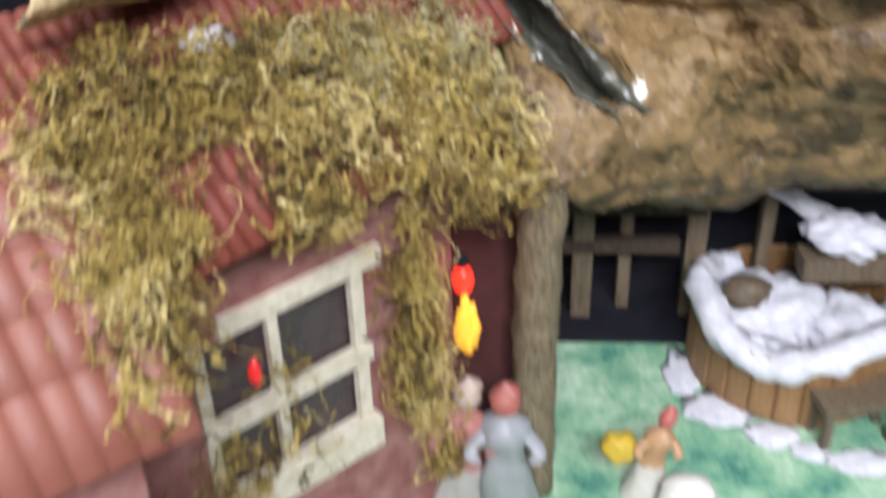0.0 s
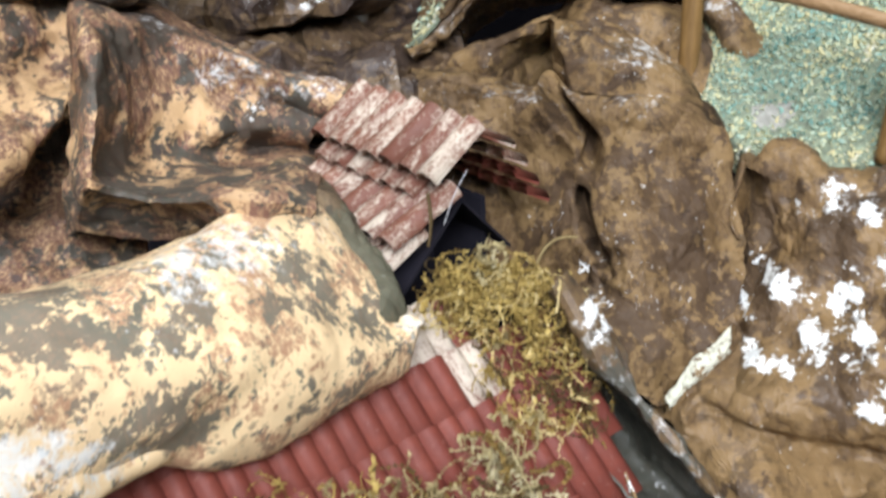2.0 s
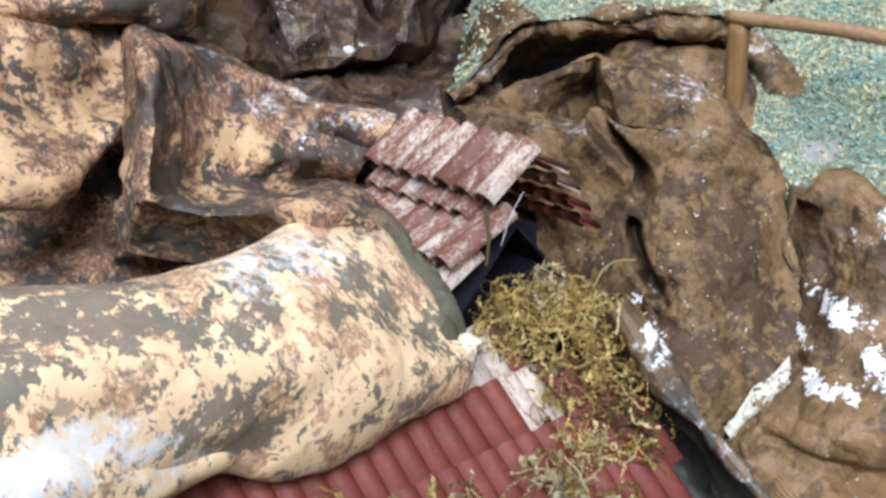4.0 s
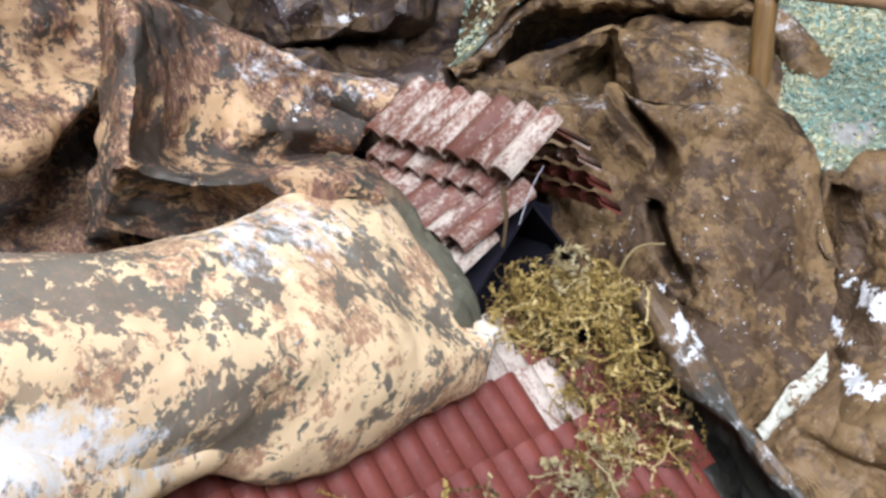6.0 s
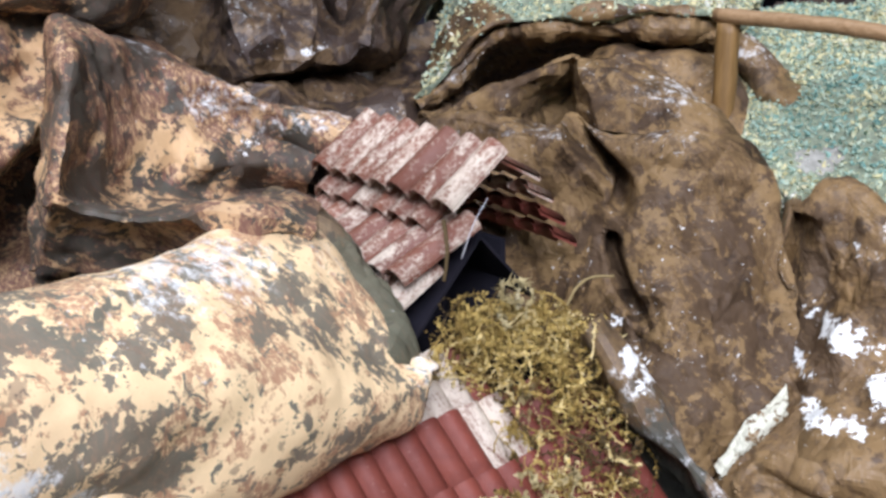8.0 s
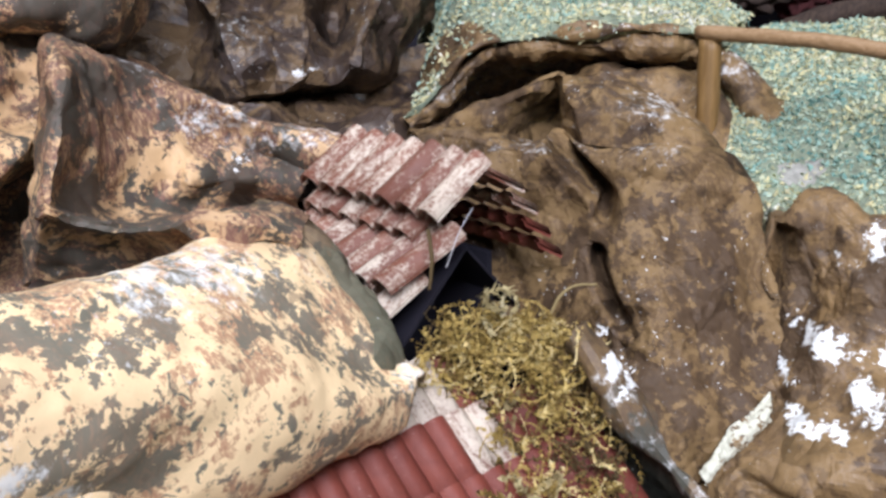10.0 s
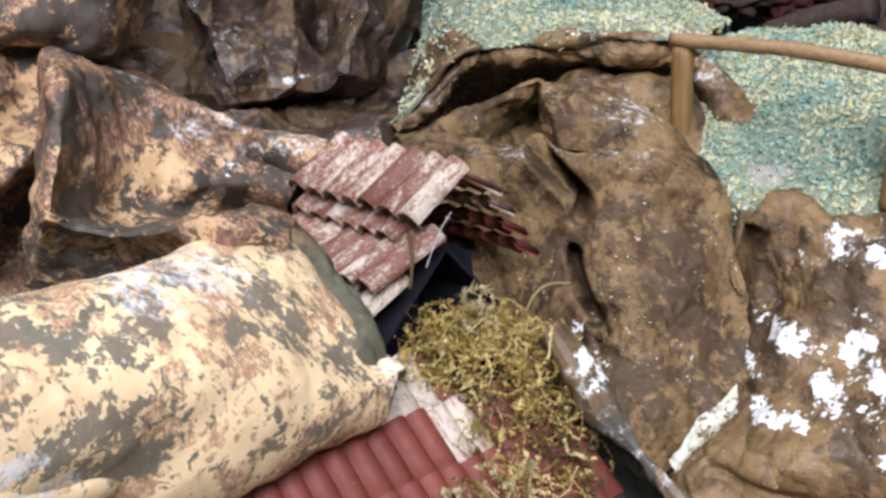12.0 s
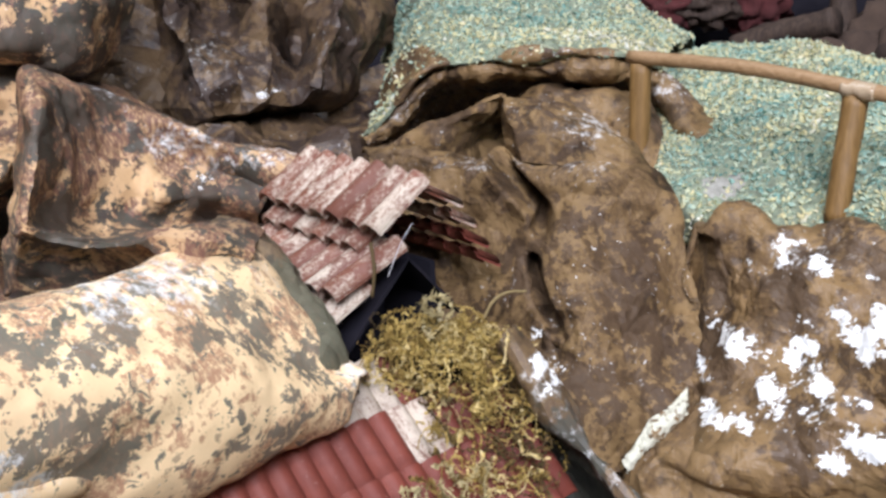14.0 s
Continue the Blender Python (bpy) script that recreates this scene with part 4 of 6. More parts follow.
right_rock = sheet("rock_paper_bluff", [
    guide((0.107, 0.819, 0.305), (0.123, 0.807, 0.330), (0.131, 0.802, 0.336), (0.144, 0.783, 0.332), (0.160, 0.770, 0.336), (0.173, 0.763, 0.339), (0.186, 0.748, 0.338), (0.216, 0.729, 0.340), (0.296, 0.651, 0.352)),
    guide((0.104, 0.797, 0.318), (0.116, 0.785, 0.343), (0.128, 0.780, 0.347), (0.139, 0.763, 0.341), (0.156, 0.752, 0.344), (0.168, 0.743, 0.348), (0.180, 0.728, 0.346), (0.208, 0.708, 0.349), (0.280, 0.628, 0.363)),
    guide((0.098, 0.787, 0.300), (0.121, 0.762, 0.321), (0.132, 0.750, 0.327), (0.143, 0.742, 0.330), (0.154, 0.730, 0.328), (0.165, 0.718, 0.328), (0.176, 0.708, 0.330), (0.202, 0.689, 0.334), (0.272, 0.611, 0.352)),
    guide((0.103, 0.773, 0.285), (0.121, 0.742, 0.298), (0.130, 0.728, 0.300), (0.140, 0.717, 0.299), (0.150, 0.706, 0.301), (0.161, 0.696, 0.303), (0.172, 0.687, 0.305), (0.198, 0.669, 0.311), (0.266, 0.596, 0.336)),
    guide((0.093, 0.744, 0.268), (0.112, 0.712, 0.278), (0.122, 0.701, 0.279), (0.136, 0.692, 0.281), (0.146, 0.684, 0.282), (0.157, 0.676, 0.283), (0.168, 0.668, 0.286), (0.193, 0.650, 0.292), (0.259, 0.581, 0.321)),
    guide((0.062, 0.720, 0.242), (0.091, 0.691, 0.257), (0.113, 0.683, 0.259), (0.133, 0.679, 0.258), (0.145, 0.674, 0.259), (0.156, 0.667, 0.264), (0.167, 0.660, 0.269), (0.192, 0.643, 0.277), (0.258, 0.575, 0.309)),
    guide((0.069, 0.703, 0.241), (0.102, 0.676, 0.241), (0.122, 0.678, 0.231), (0.146, 0.677, 0.229), (0.166, 0.673, 0.231), (0.183, 0.668, 0.232), (0.200, 0.659, 0.237), (0.229, 0.643, 0.248), (0.278, 0.608, 0.270)),
    guide((0.090, 0.682, 0.217), (0.116, 0.650, 0.222), (0.132, 0.648, 0.220), (0.149, 0.648, 0.222), (0.167, 0.650, 0.223), (0.180, 0.651, 0.222), (0.199, 0.647, 0.227), (0.229, 0.635, 0.235), (0.282, 0.609, 0.254)),
    guide((0.107, 0.663, 0.193), (0.121, 0.637, 0.206), (0.134, 0.635, 0.202), (0.151, 0.639, 0.196), (0.171, 0.646, 0.192), (0.184, 0.650, 0.191), (0.205, 0.649, 0.194), (0.238, 0.639, 0.202), (0.296, 0.618, 0.220)),
    guide((0.085, 0.615, 0.182), (0.101, 0.618, 0.178), (0.123, 0.626, 0.172), (0.146, 0.635, 0.167), (0.171, 0.647, 0.159), (0.193, 0.661, 0.152), (0.220, 0.672, 0.146), (0.261, 0.673, 0.149), (0.338, 0.671, 0.156)),
    guide((0.076, 0.609, 0.157), (0.095, 0.616, 0.146), (0.119, 0.631, 0.137), (0.149, 0.652, 0.124), (0.177, 0.673, 0.111), (0.207, 0.685, 0.105), (0.250, 0.695, 0.105), (0.318, 0.696, 0.103), (0.447, 0.693, 0.101)),
    guide((0.082, 0.658, 0.115), (0.106, 0.677, 0.095), (0.134, 0.699, 0.081), (0.167, 0.720, 0.068), (0.199, 0.741, 0.056), (0.232, 0.752, 0.051), (0.275, 0.779, 0.056), (0.351, 0.777, 0.054), (0.492, 0.771, 0.056)),
], 150, 190, TANROCK, "tan crumpled rock paper bluff splashed with white paint", crumple=0.0042, k=36.0, fine=0.0005, seed=51,
    grooves=[([(0.112, 0.786, 0.330), (0.108, 0.772, 0.312), (0.106, 0.760, 0.298), (0.100, 0.742, 0.285)], 0.004, 0.02),
             ([(0.085, 0.684, 0.248), (0.112, 0.680, 0.243), (0.145, 0.677, 0.240), (0.185, 0.667, 0.244)], 0.007, 0.008)],
    olive=[dab(0.16, 0.660, 0.200, 0.09, 0.05, -0.12)], tan=[dab(0.16, 0.660, 0.200, 0.09, 0.05, -0.10)],
    snow=[((0.119, 0.732, 0.296), (0.017, 0.03, 0.006), 0.75), ((0.112, 0.739, 0.296), (0.006, 0.03, 0.006), 0.7), ((0.146, 0.710, 0.302), (0.008, 0.03, 0.005), 0.75), ((0.141, 0.709, 0.294), (0.006, 0.03, 0.007), 0.75),
          ((0.130, 0.699, 0.285), (0.008, 0.03, 0.007), 0.75), ((0.149, 0.692, 0.292), (0.006, 0.03, 0.008), 0.75), ((0.159, 0.710, 0.316), (0.007, 0.03, 0.006), 0.7), ((0.165, 0.698, 0.311), (0.008, 0.03, 0.008), 0.72),
          ((0.173, 0.696, 0.317), (0.006, 0.03, 0.010), 0.72), ((0.109, 0.707, 0.273), (0.014, 0.03, 0.004), 0.68), ((0.118, 0.701, 0.273), (0.006, 0.03, 0.003), 0.65), ((0.149, 0.675, 0.269), (0.007, 0.03, 0.006), 0.72),
          ((0.163, 0.668, 0.279), (0.012, 0.03, 0.006), 0.72), ((0.142, 0.752, 0.334), (0.005, 0.03, 0.010), 0.72), ((0.148, 0.752, 0.338), (0.006, 0.03, 0.004), 0.6), ((0.154, 0.733, 0.333), (0.007, 0.03, 0.004), 0.72),
          ((0.146, 0.722, 0.311), (0.005, 0.03, 0.003), 0.68), ((0.161, 0.718, 0.323), (0.004, 0.03, 0.002), 0.62), ((0.173, 0.729, 0.354), (0.016, 0.03, 0.004), 0.6), ((0.172, 0.718, 0.332), (0.003, 0.03, 0.002), 0.6),
          ((0.159, 0.684, 0.290), (0.010, 0.03, 0.003), 0.52), ((0.142, 0.689, 0.282), (0.006, 0.03, 0.003), 0.55), ((0.130, 0.768, 0.325), (0.008, 0.03, 0.005), 0.5), ((0.107, 0.749, 0.280), (0.004, 0.03, 0.004), 0.65),
          ((0.128, 0.634, 0.206), (0.007, 0.02, 0.009), 0.62), ((0.153, 0.619, 0.194), (0.006, 0.02, 0.010), 0.62)],
    dust=[((0.144, 0.741, 0.335), (0.05, 0.03, 0.016), 0.42), ((0.157, 0.711, 0.317), (0.04, 0.03, 0.02), 0.36)])

strip = sheet("white_painted_rock_edge", [
    guide((0.098, 0.727, 0.279), (0.093, 0.722, 0.276), (0.087, 0.717, 0.271), (0.080, 0.712, 0.267), (0.073, 0.707, 0.260), (0.068, 0.704, 0.253)),
    guide((0.098, 0.721, 0.275), (0.095, 0.716, 0.273), (0.090, 0.712, 0.270), (0.083, 0.707, 0.265), (0.075, 0.703, 0.258), (0.069, 0.701, 0.252)),
    guide((0.099, 0.722, 0.268), (0.097, 0.718, 0.268), (0.091, 0.714, 0.266), (0.085, 0.709, 0.261), (0.076, 0.705, 0.255), (0.069, 0.703, 0.249)),
], 46, 14, PALE_EDGE, "pale painted paper edge running between two rocks", crumple=0.0016, k=60.0, fine=0.0010, seed=57, thickness=0.0006,
    snow=[((0.083, 0.710, 0.267), (0.06, 0.05, 0.06), 0.62)])

channel = sheet("grey_rock_gully", [
    guide((0.020, 0.706, 0.315), (0.032, 0.695, 0.301), (0.044, 0.685, 0.284), (0.066, 0.672, 0.261), (0.093, 0.658, 0.233), (0.122, 0.640, 0.205), (0.137, 0.633, 0.194)),
    guide((0.019, 0.695, 0.315), (0.031, 0.682, 0.301), (0.043, 0.673, 0.285), (0.064, 0.660, 0.262), (0.090, 0.647, 0.234), (0.119, 0.630, 0.206), (0.133, 0.626, 0.197)),
    guide((0.017, 0.710, 0.299), (0.027, 0.713, 0.280), (0.040, 0.712, 0.254), (0.062, 0.699, 0.227), (0.088, 0.677, 0.201), (0.112, 0.653, 0.188), (0.129, 0.633, 0.188)),
    guide((0.018, 0.728, 0.277), (0.027, 0.722, 0.260), (0.035, 0.711, 0.243), (0.052, 0.693, 0.220), (0.074, 0.665, 0.207), (0.097, 0.644, 0.198), (0.122, 0.629, 0.189)),
    guide((0.020, 0.726, 0.261), (0.025, 0.706, 0.255), (0.035, 0.675, 0.254), (0.048, 0.654, 0.243), (0.066, 0.642, 0.227), (0.091, 0.630, 0.207), (0.117, 0.622, 0.190)),
], 100, 60, SLATE, "grey-green rock paper gully beside the house", crumple=0.005, k=24.0, fine=0.001, seed=61,
    snow=[((0.0335, 0.690, 0.306), (0.005, 0.02, 0.005), 0.8), ((0.038, 0.689, 0.298), (0.005, 0.02, 0.005), 0.75), ((0.067, 0.676, 0.212), (0.005, 0.02, 0.005), 0.7)],
    dust=trail([(0.030, 0.683, 0.303), (0.043, 0.673, 0.286), (0.064, 0.660, 0.263), (0.090, 0.647, 0.235), (0.119, 0.630, 0.207)], 12, (0.008, 0.012, 0.0045), 0.62)
    + trail([(0.035, 0.675, 0.254), (0.048, 0.654, 0.243), (0.066, 0.642, 0.227), (0.091, 0.630, 0.207)], 8, (0.006, 0.010, 0.003), 0.52),
    olive=trail([(0.042, 0.690, 0.262), (0.060, 0.690, 0.235), (0.086, 0.668, 0.208), (0.112, 0.645, 0.192)], 6, (0.016, 0.04, 0.018), 0.35) + [dab(0.027, 0.695, 0.305, 0.012, 0.016, -0.4)])

cheek = sheet("rock_paper_cheek", [
    guide((0.020, 0.726, 0.261), (0.025, 0.706, 0.255), (0.035, 0.675, 0.254), (0.048, 0.654, 0.243), (0.066, 0.642, 0.227), (0.091, 0.630, 0.207), (0.117, 0.622, 0.190)),
    guide((0.021, 0.733, 0.241), (0.025, 0.713, 0.225), (0.032, 0.682, 0.220), (0.045, 0.652, 0.216), (0.059, 0.632, 0.204), (0.077, 0.619, 0.187), (0.102, 0.612, 0.176)),
    guide((0.022, 0.732, 0.218), (0.025, 0.710, 0.199), (0.029, 0.676, 0.193), (0.036, 0.648, 0.182), (0.047, 0.625, 0.173), (0.062, 0.608, 0.167), (0.088, 0.604, 0.162)),
    guide((0.023, 0.729, 0.192), (0.026, 0.706, 0.173), (0.029, 0.674, 0.163), (0.034, 0.650, 0.149), (0.042, 0.628, 0.138), (0.058, 0.613, 0.145), (0.081, 0.604, 0.154)),
    guide((0.021, 0.765, 0.154), (0.024, 0.742, 0.138), (0.030, 0.718, 0.122), (0.035, 0.693, 0.106), (0.045, 0.679, 0.090), (0.063, 0.668, 0.093), (0.088, 0.659, 0.102)),
], 100, 70, TANROCK, "tan rock paper folded down beside the house roof", crumple=0.006, k=27.0, fine=0.0005, seed=64,
    snow=[((0.067, 0.640, 0.226), (0.012, 0.02, 0.006), 0.62), ((0.051, 0.652, 0.244), (0.005, 0.02, 0.014), 0.5)])


# ---- tiled roofs ----
def tile_mesh(name, pitch, length, amp, material, thick=0.0014):
    """One pantile: a wave across, sloping, with thickness. x across, y down the slope, z out."""
    prof = [(f, math.sin(math.pi * f) ** 0.75 * 1.3 - 0.45 + 0.25 * f) for f in np.linspace(0, 1, 8)]
    v, faces = [], []
    for y in (0.0, length):
        for top in (1, 0):
            v += [(pitch * (f - 0.5) * 1.04, y, amp * h + (0 if top else -thick)) for f, h in prof]
    n = len(prof)
    for i in range(n - 1):
        faces += [(i, 2 * n + i, 2 * n + i + 1, i + 1), (n + i, n + i + 1, 3 * n + i + 1, 3 * n + i), (2 * n + i, 3 * n + i, 3 * n + i + 1, 2 * n + i + 1)]
    return mesh_of(name, v, faces, material)


def frame_of(origin, across, down):
    x, y = Vector(across).normalized(), Vector(down)
    y = (y - x * y.dot(x)).normalized()
    z = x.cross(y)
    if z.z < 0:
        z = -z
    m = Matrix((x, y, z)).transposed().to_4x4()
    m.translation = origin
    return m


def tiled_slope(parent, m, columns, rows, pitch, length, step, lift, meshes, pick, skew=0.0):
    """Rows of pantiles as single pieces. m: x along the row, y down the slope."""
    for r in range(rows):
        for c in range(columns):
            me = meshes[pick(c, r)]
            if me is None:
                continue
            ob = new("tile", me)
            ob.parent = parent
            ob.matrix_world = m @ pose((c + 0.5) * pitch + skew * r, r * step, lift + random.uniform(-0.0006, 0.0006),
                                       -lift_angle + random.uniform(-1.2, 1.2), random.uniform(-1.5, 1.5), random.uniform(-1, 1))


lift_angle = 4.0
hut = empty("tiled_hut", pose(-0.043, 0.738, 0.31), "small hut with a white-dusted red tile roof, black inside", "hut")
RIDGE_A, RIDGE_B = Vector((-0.079, 0.767, 0.3795)), Vector((-0.019, 0.7185, 0.3765))
along = (RIDGE_B - RIDGE_A).normalized()
left_out = Vector((along.y, -along.x, 0)).normalized()
SIDE = {0: tile_mesh("side_tile", 0.0105, 0.030, 0.0022, TILE_WORN, 0.0018), 1: tile_mesh("side_tile_red", 0.0105, 0.030, 0.0022, TILE, 0.0018)}
SIDE_SHORT = {0: tile_mesh("short_side_tile", 0.0105, 0.018, 0.0024, TILE_WORN, 0.0018), 1: tile_mesh("short_side_tile_red", 0.0105, 0.018, 0.0024, TILE, 0.0018)}
LIP = {0: tile_mesh("short_tile", 0.0110, 0.024, 0.0044, TILE_WORN), 1: tile_mesh("short_tile_white", 0.0110, 0.024, 0.0044, TILE_WHITE)}
LONGER = {0: tile_mesh("lower_tile", 0.0118, 0.042, 0.0042, TILE_WORN), 1: tile_mesh("lower_tile_white", 0.0118, 0.042, 0.0042, TILE_WHITE)}
LONG = {0: tile_mesh("ridge_tile", 0.0118, 0.034, 0.0042, TILE_WORN), 1: tile_mesh("ridge_tile_white", 0.0118, 0.034, 0.0042, TILE_WHITE)}


def hut_row(out, drop, tilt, columns, pitch, meshes, pick, shift=0.0, side=1):
    """One row of tiles, its upper edge out from the ridge and below it."""
    d = left_out * side
    m = frame_of(RIDGE_A + along * shift + d * out + Vector((0, 0, -drop)), along, d * math.cos(radians(tilt)) + Vector((0, 0, -math.sin(radians(tilt)))))
    tiled_slope(hut, m, columns, 1, pitch, 0.0, 0.0, 0.0, meshes, pick)


lift_angle = 0.0
left_down = left_out * 0.85 + Vector((0, 0, -0.53))
right_down = -left_out * 0.68 + Vector((0, 0, -0.73))
steep_down = left_out * 0.66 + Vector((0, 0, -0.75))
hut_row(-0.003, -0.0025, 30, 7, 0.0118, LONG, lambda c, r: 1 if c == 6 else 0)
hut_row(0.0060, 0.0135, 30, 6, 0.0110, LIP, lambda c, r: 1 if c in (2, 4) else 0, 0.002)
hut_row(0.0095, 0.0249, 19, 7, 0.0118, LONGER, lambda c, r: 1 if c == 5 else 0, -0.002)
hut_row(0.0270, 0.0390, 22, 7, 0.0118, LONG, lambda c, r: 1 if c > 4 else 0, -0.006)
hut_row(0.0045, 0.0010, 28, 7, 0.0105, SIDE, lambda c, k: 0, 0.003, -1)
for r in range(1, 4):
    hut_row(0.0155 + 0.0077 * r, 0.0068 + 0.0113 * r, 28, 7, 0.0105, SIDE_SHORT, lambda c, k: 1 if r > 1 else 0, 0.003, -1)
lift_angle = 4.0


def slab(corners, thick, drop=(0, 0, -1)):
    """A board through four corners."""
    d = Vector(drop) * thick
    bm = bmesh.new()
    a = [bm.verts.new(Vector(c)) for c in corners]
    b = [bm.verts.new(Vector(c) + d) for c in corners]
    bm.faces.new(a), bm.faces.new(b[::-1])
    for i in range(4):
        j = (i + 1) % 4
        bm.faces.new((a[i], b[i], b[j], a[j]))
    bmesh.ops.recalc_face_normals(bm, faces=bm.faces[:])
    return bm


inv = hut.matrix_world.inverted()


def hut_slab(name, corners, thick, drop, material, label=""):
    bm = slab(corners, thick, drop)
    bmesh.ops.transform(bm, matrix=inv, verts=bm.verts[:])
    return part(name, bm, material, hut, label)


A, B = RIDGE_A + along * 0.002, RIDGE_B - along * 0.006
low, deep = Vector((0, 0, -0.015)), Vector((0, 0, -0.034))
hut_slab("roof_board", [A + deep, B + deep, B + deep + left_down * 0.024 + steep_down * 0.026, A + deep + left_down * 0.024 + steep_down * 0.026], 0.002, (0, 0, -1), DARKCARD)
hut_slab("roof_board", [A + deep, B + deep, B + deep + right_down * 0.046, A + deep + right_down * 0.046], 0.002, (0, 0, -1), DARKCARD)
foot = Vector((0, 0, -0.13))
l2, r2 = left_down * 0.022 + steep_down * 0.022 + Vector((0, 0, -0.018)), right_down * 0.040 + Vector((0, 0, -0.016))
hut_slab("side_wall", [A + l2, B + l2 - along * 0.012, B + l2 - along * 0.012 + foot, A + l2 + foot], 0.003, -left_out, DARKCARD)
hut_slab("side_wall", [A + r2, B + r2 - along * 0.012, B + r2 - along * 0.012 + foot, A + r2 + foot], 0.003, left_out, DARKCARD)
hut_slab("back_wall", [A + l2 + along * 0.02, A + r2 + along * 0.02, A + r2 + along * 0.02 + foot, A + l2 + along * 0.02 + foot], 0.003, along, DARKCARD)
hut_slab("back_gable", [A + l2 + along * 0.02, A + along * 0.02 + low * 2, A + r2 + along * 0.02, A + along * 0.02 + (l2 + r2) * 0.5], 0.003, along, DARKCARD)

# the large house under the overhang
house = empty("tiled_house", pose(-0.10, 0.60, FLOOR), "large house with red pantile roof and white-framed window", "house")
W = Vector((0.70, 0.714, 0)).normalized()
V = Vector((0.714, -0.70, 0)).normalized() * math.cos(radians(36)) + Vector((0, 0, -math.sin(radians(36))))
BIG = {0: tile_mesh("large_tile", 0.0100, 0.038, 0.0025, TILE), 1: tile_mesh("large_tile_white", 0.0100, 0.038, 0.0025, TILE_CHALK), 2: None}
ORIGIN = Vector((-0.109, 0.578, 0.280))
roof_a = frame_of(ORIGIN - W * 0.207 - V * 0.04, W, V)
row_end = (35, 39, 39, 38, 35, 33)
tiled_slope(house, roof_a, 39, 6, 0.0100, 0.038, 0.026, 0.004, BIG, lambda c, r: 2 if c >= row_end[r] else 1 if 31 + 2 * r <= c < 34 + r and r < 2 else 0)
hinv = house.matrix_world.inverted()


def house_slab(name, corners, thick, drop, material, label=""):
    bm = slab(corners, thick, drop)
    bmesh.ops.transform(bm, matrix=hinv, verts=bm.verts[:])
    return part(name, bm, material, house, label)


o = ORIGIN - W * 0.207 - V * 0.04 + Vector((0, 0, -0.004))
house_slab("roof_board", [o, o + W * 0.342, o + W * 0.342 + V * 0.160, o + V * 0.160], 0.004, (0, 0, -1), OLDWOOD)
house_slab("roof_board", [o + W * 0.3425 + V * 0.026, o + W * 0.385 + V * 0.026, o + W * 0.375 + V * 0.10, o + W * 0.3425 + V * 0.12], 0.004, (0, 0, -1), OLDWOOD)
terra = {0: tile_mesh("terracotta_tile", 0.0145, 0.045, 0.0017, TERRACOTTA)}
W2 = Vector((0.788, 0.616, -0.02)).normalized()
V2 = Vector((0.55, -0.83, -0.60)).normalized()
end = Vector((-0.11, 0.346, 0.184))
roof_b = frame_of(end - W2 * 0.0145 * 10 - V2 * 0.17, W2, V2)
porch = empty("porch_roof", pose(-0.17, 0.38, FLOOR), "terracotta pantile roof of a lower house in front", "roof")
lift_angle = 7.0
tiled_slope(porch, roof_b, 11, 5, 0.0145, 0.045, 0.033, 0.004, terra, lambda c, r: 0)
bm = slab([roof_b @ Vector(c) for c in ((0, 0, -0.003), (0.145, 0, -0.003), (0.145, 0.168, -0.003), (0, 0.168, -0.003))], 0.004)
bmesh.ops.transform(bm, matrix=porch.matrix_world.inverted(), verts=bm.verts[:])
part("roof_board", bm, OLDWOOD, porch)
base_b = [roof_b @ Vector(c) for c in ((0, 0.02, -0.008), (0.135, 0.02, -0.008), (0.135, 0.15, -0.008), (0, 0.15, -0.008))]
for a, b in ((0, 1), (1, 2), (2, 3)):
    p, q = base_b[a], base_b[b]
    bm = slab([p, q, Vector((q.x, q.y, FLOOR)), Vector((p.x, p.y, FLOOR))], 0.004, (-0.3, 0.95, 0) if a != 1 else (-0.8, -0.6, 0))
    bmesh.ops.transform(bm, matrix=porch.matrix_world.inverted(), verts=bm.verts[:])
    part("wall", bm, WALLPINK, porch)

# house wall with its window
ang = radians(43)
U, N = Vector((math.cos(ang), math.sin(ang), 0)), Vector((math.sin(ang), -math.cos(ang), 0))
P0 = Vector((-0.045, 0.55, 0.0))


def on_wall(s, z, out=0.0):
    return P0 + U * s + N * out + Vector((0, 0, z))


def wall_box(name, s0, s1, z0, z1, out, thick, material, parent, label=""):
    return house_slab(name, [on_wall(s0, z0, out), on_wall(s1, z0, out), on_wall(s1, z1, out), on_wall(s0, z1, out)], thick, -N, material, label) if parent is house else None


for s0, s1, z0, z1 in ((-0.24, -0.112, FLOOR, 0.17), (0.0, 0.075, FLOOR, 0.19), (-0.112, 0.0, FLOOR, -0.01), (-0.112, 0.0, 0.125, 0.17)):
    wall_box("wall", s0, s1, z0, z1, 0.0, 0.006, WALLPINK, house)
wall_box("window_pane", -0.112, 0.0, -0.01, 0.125, -0.005, 0.002, GLASSDARK, house, "dark window pane")
wall_box("window_trim", -0.10, 0.014, 0.131, 0.143, 0.006, 0.008, WHITEWOOD, house, "white painted lintel")
wall_box("window_rail", -0.118, 0.004, 0.060, 0.071, 0.005, 0.008, WHITEWOOD, house, "white painted rail")
wall_box("window_sill", -0.12, 0.004, -0.012, 0.012, 0.010, 0.014, WHITEWOOD, house, "white painted sill")
wall_box("window_post", -0.008, 0.001, 0.012, 0.131, 0.003, 0.006, WHITEWOOD, house)
wall_box("window_post", -0.068, -0.061, 0.012, 0.131, 0.003, 0.006, WHITEWOOD, house)
wall_box("window_post", -0.118, -0.110, 0.012, 0.131, 0.003, 0.006, WHITEWOOD, house)
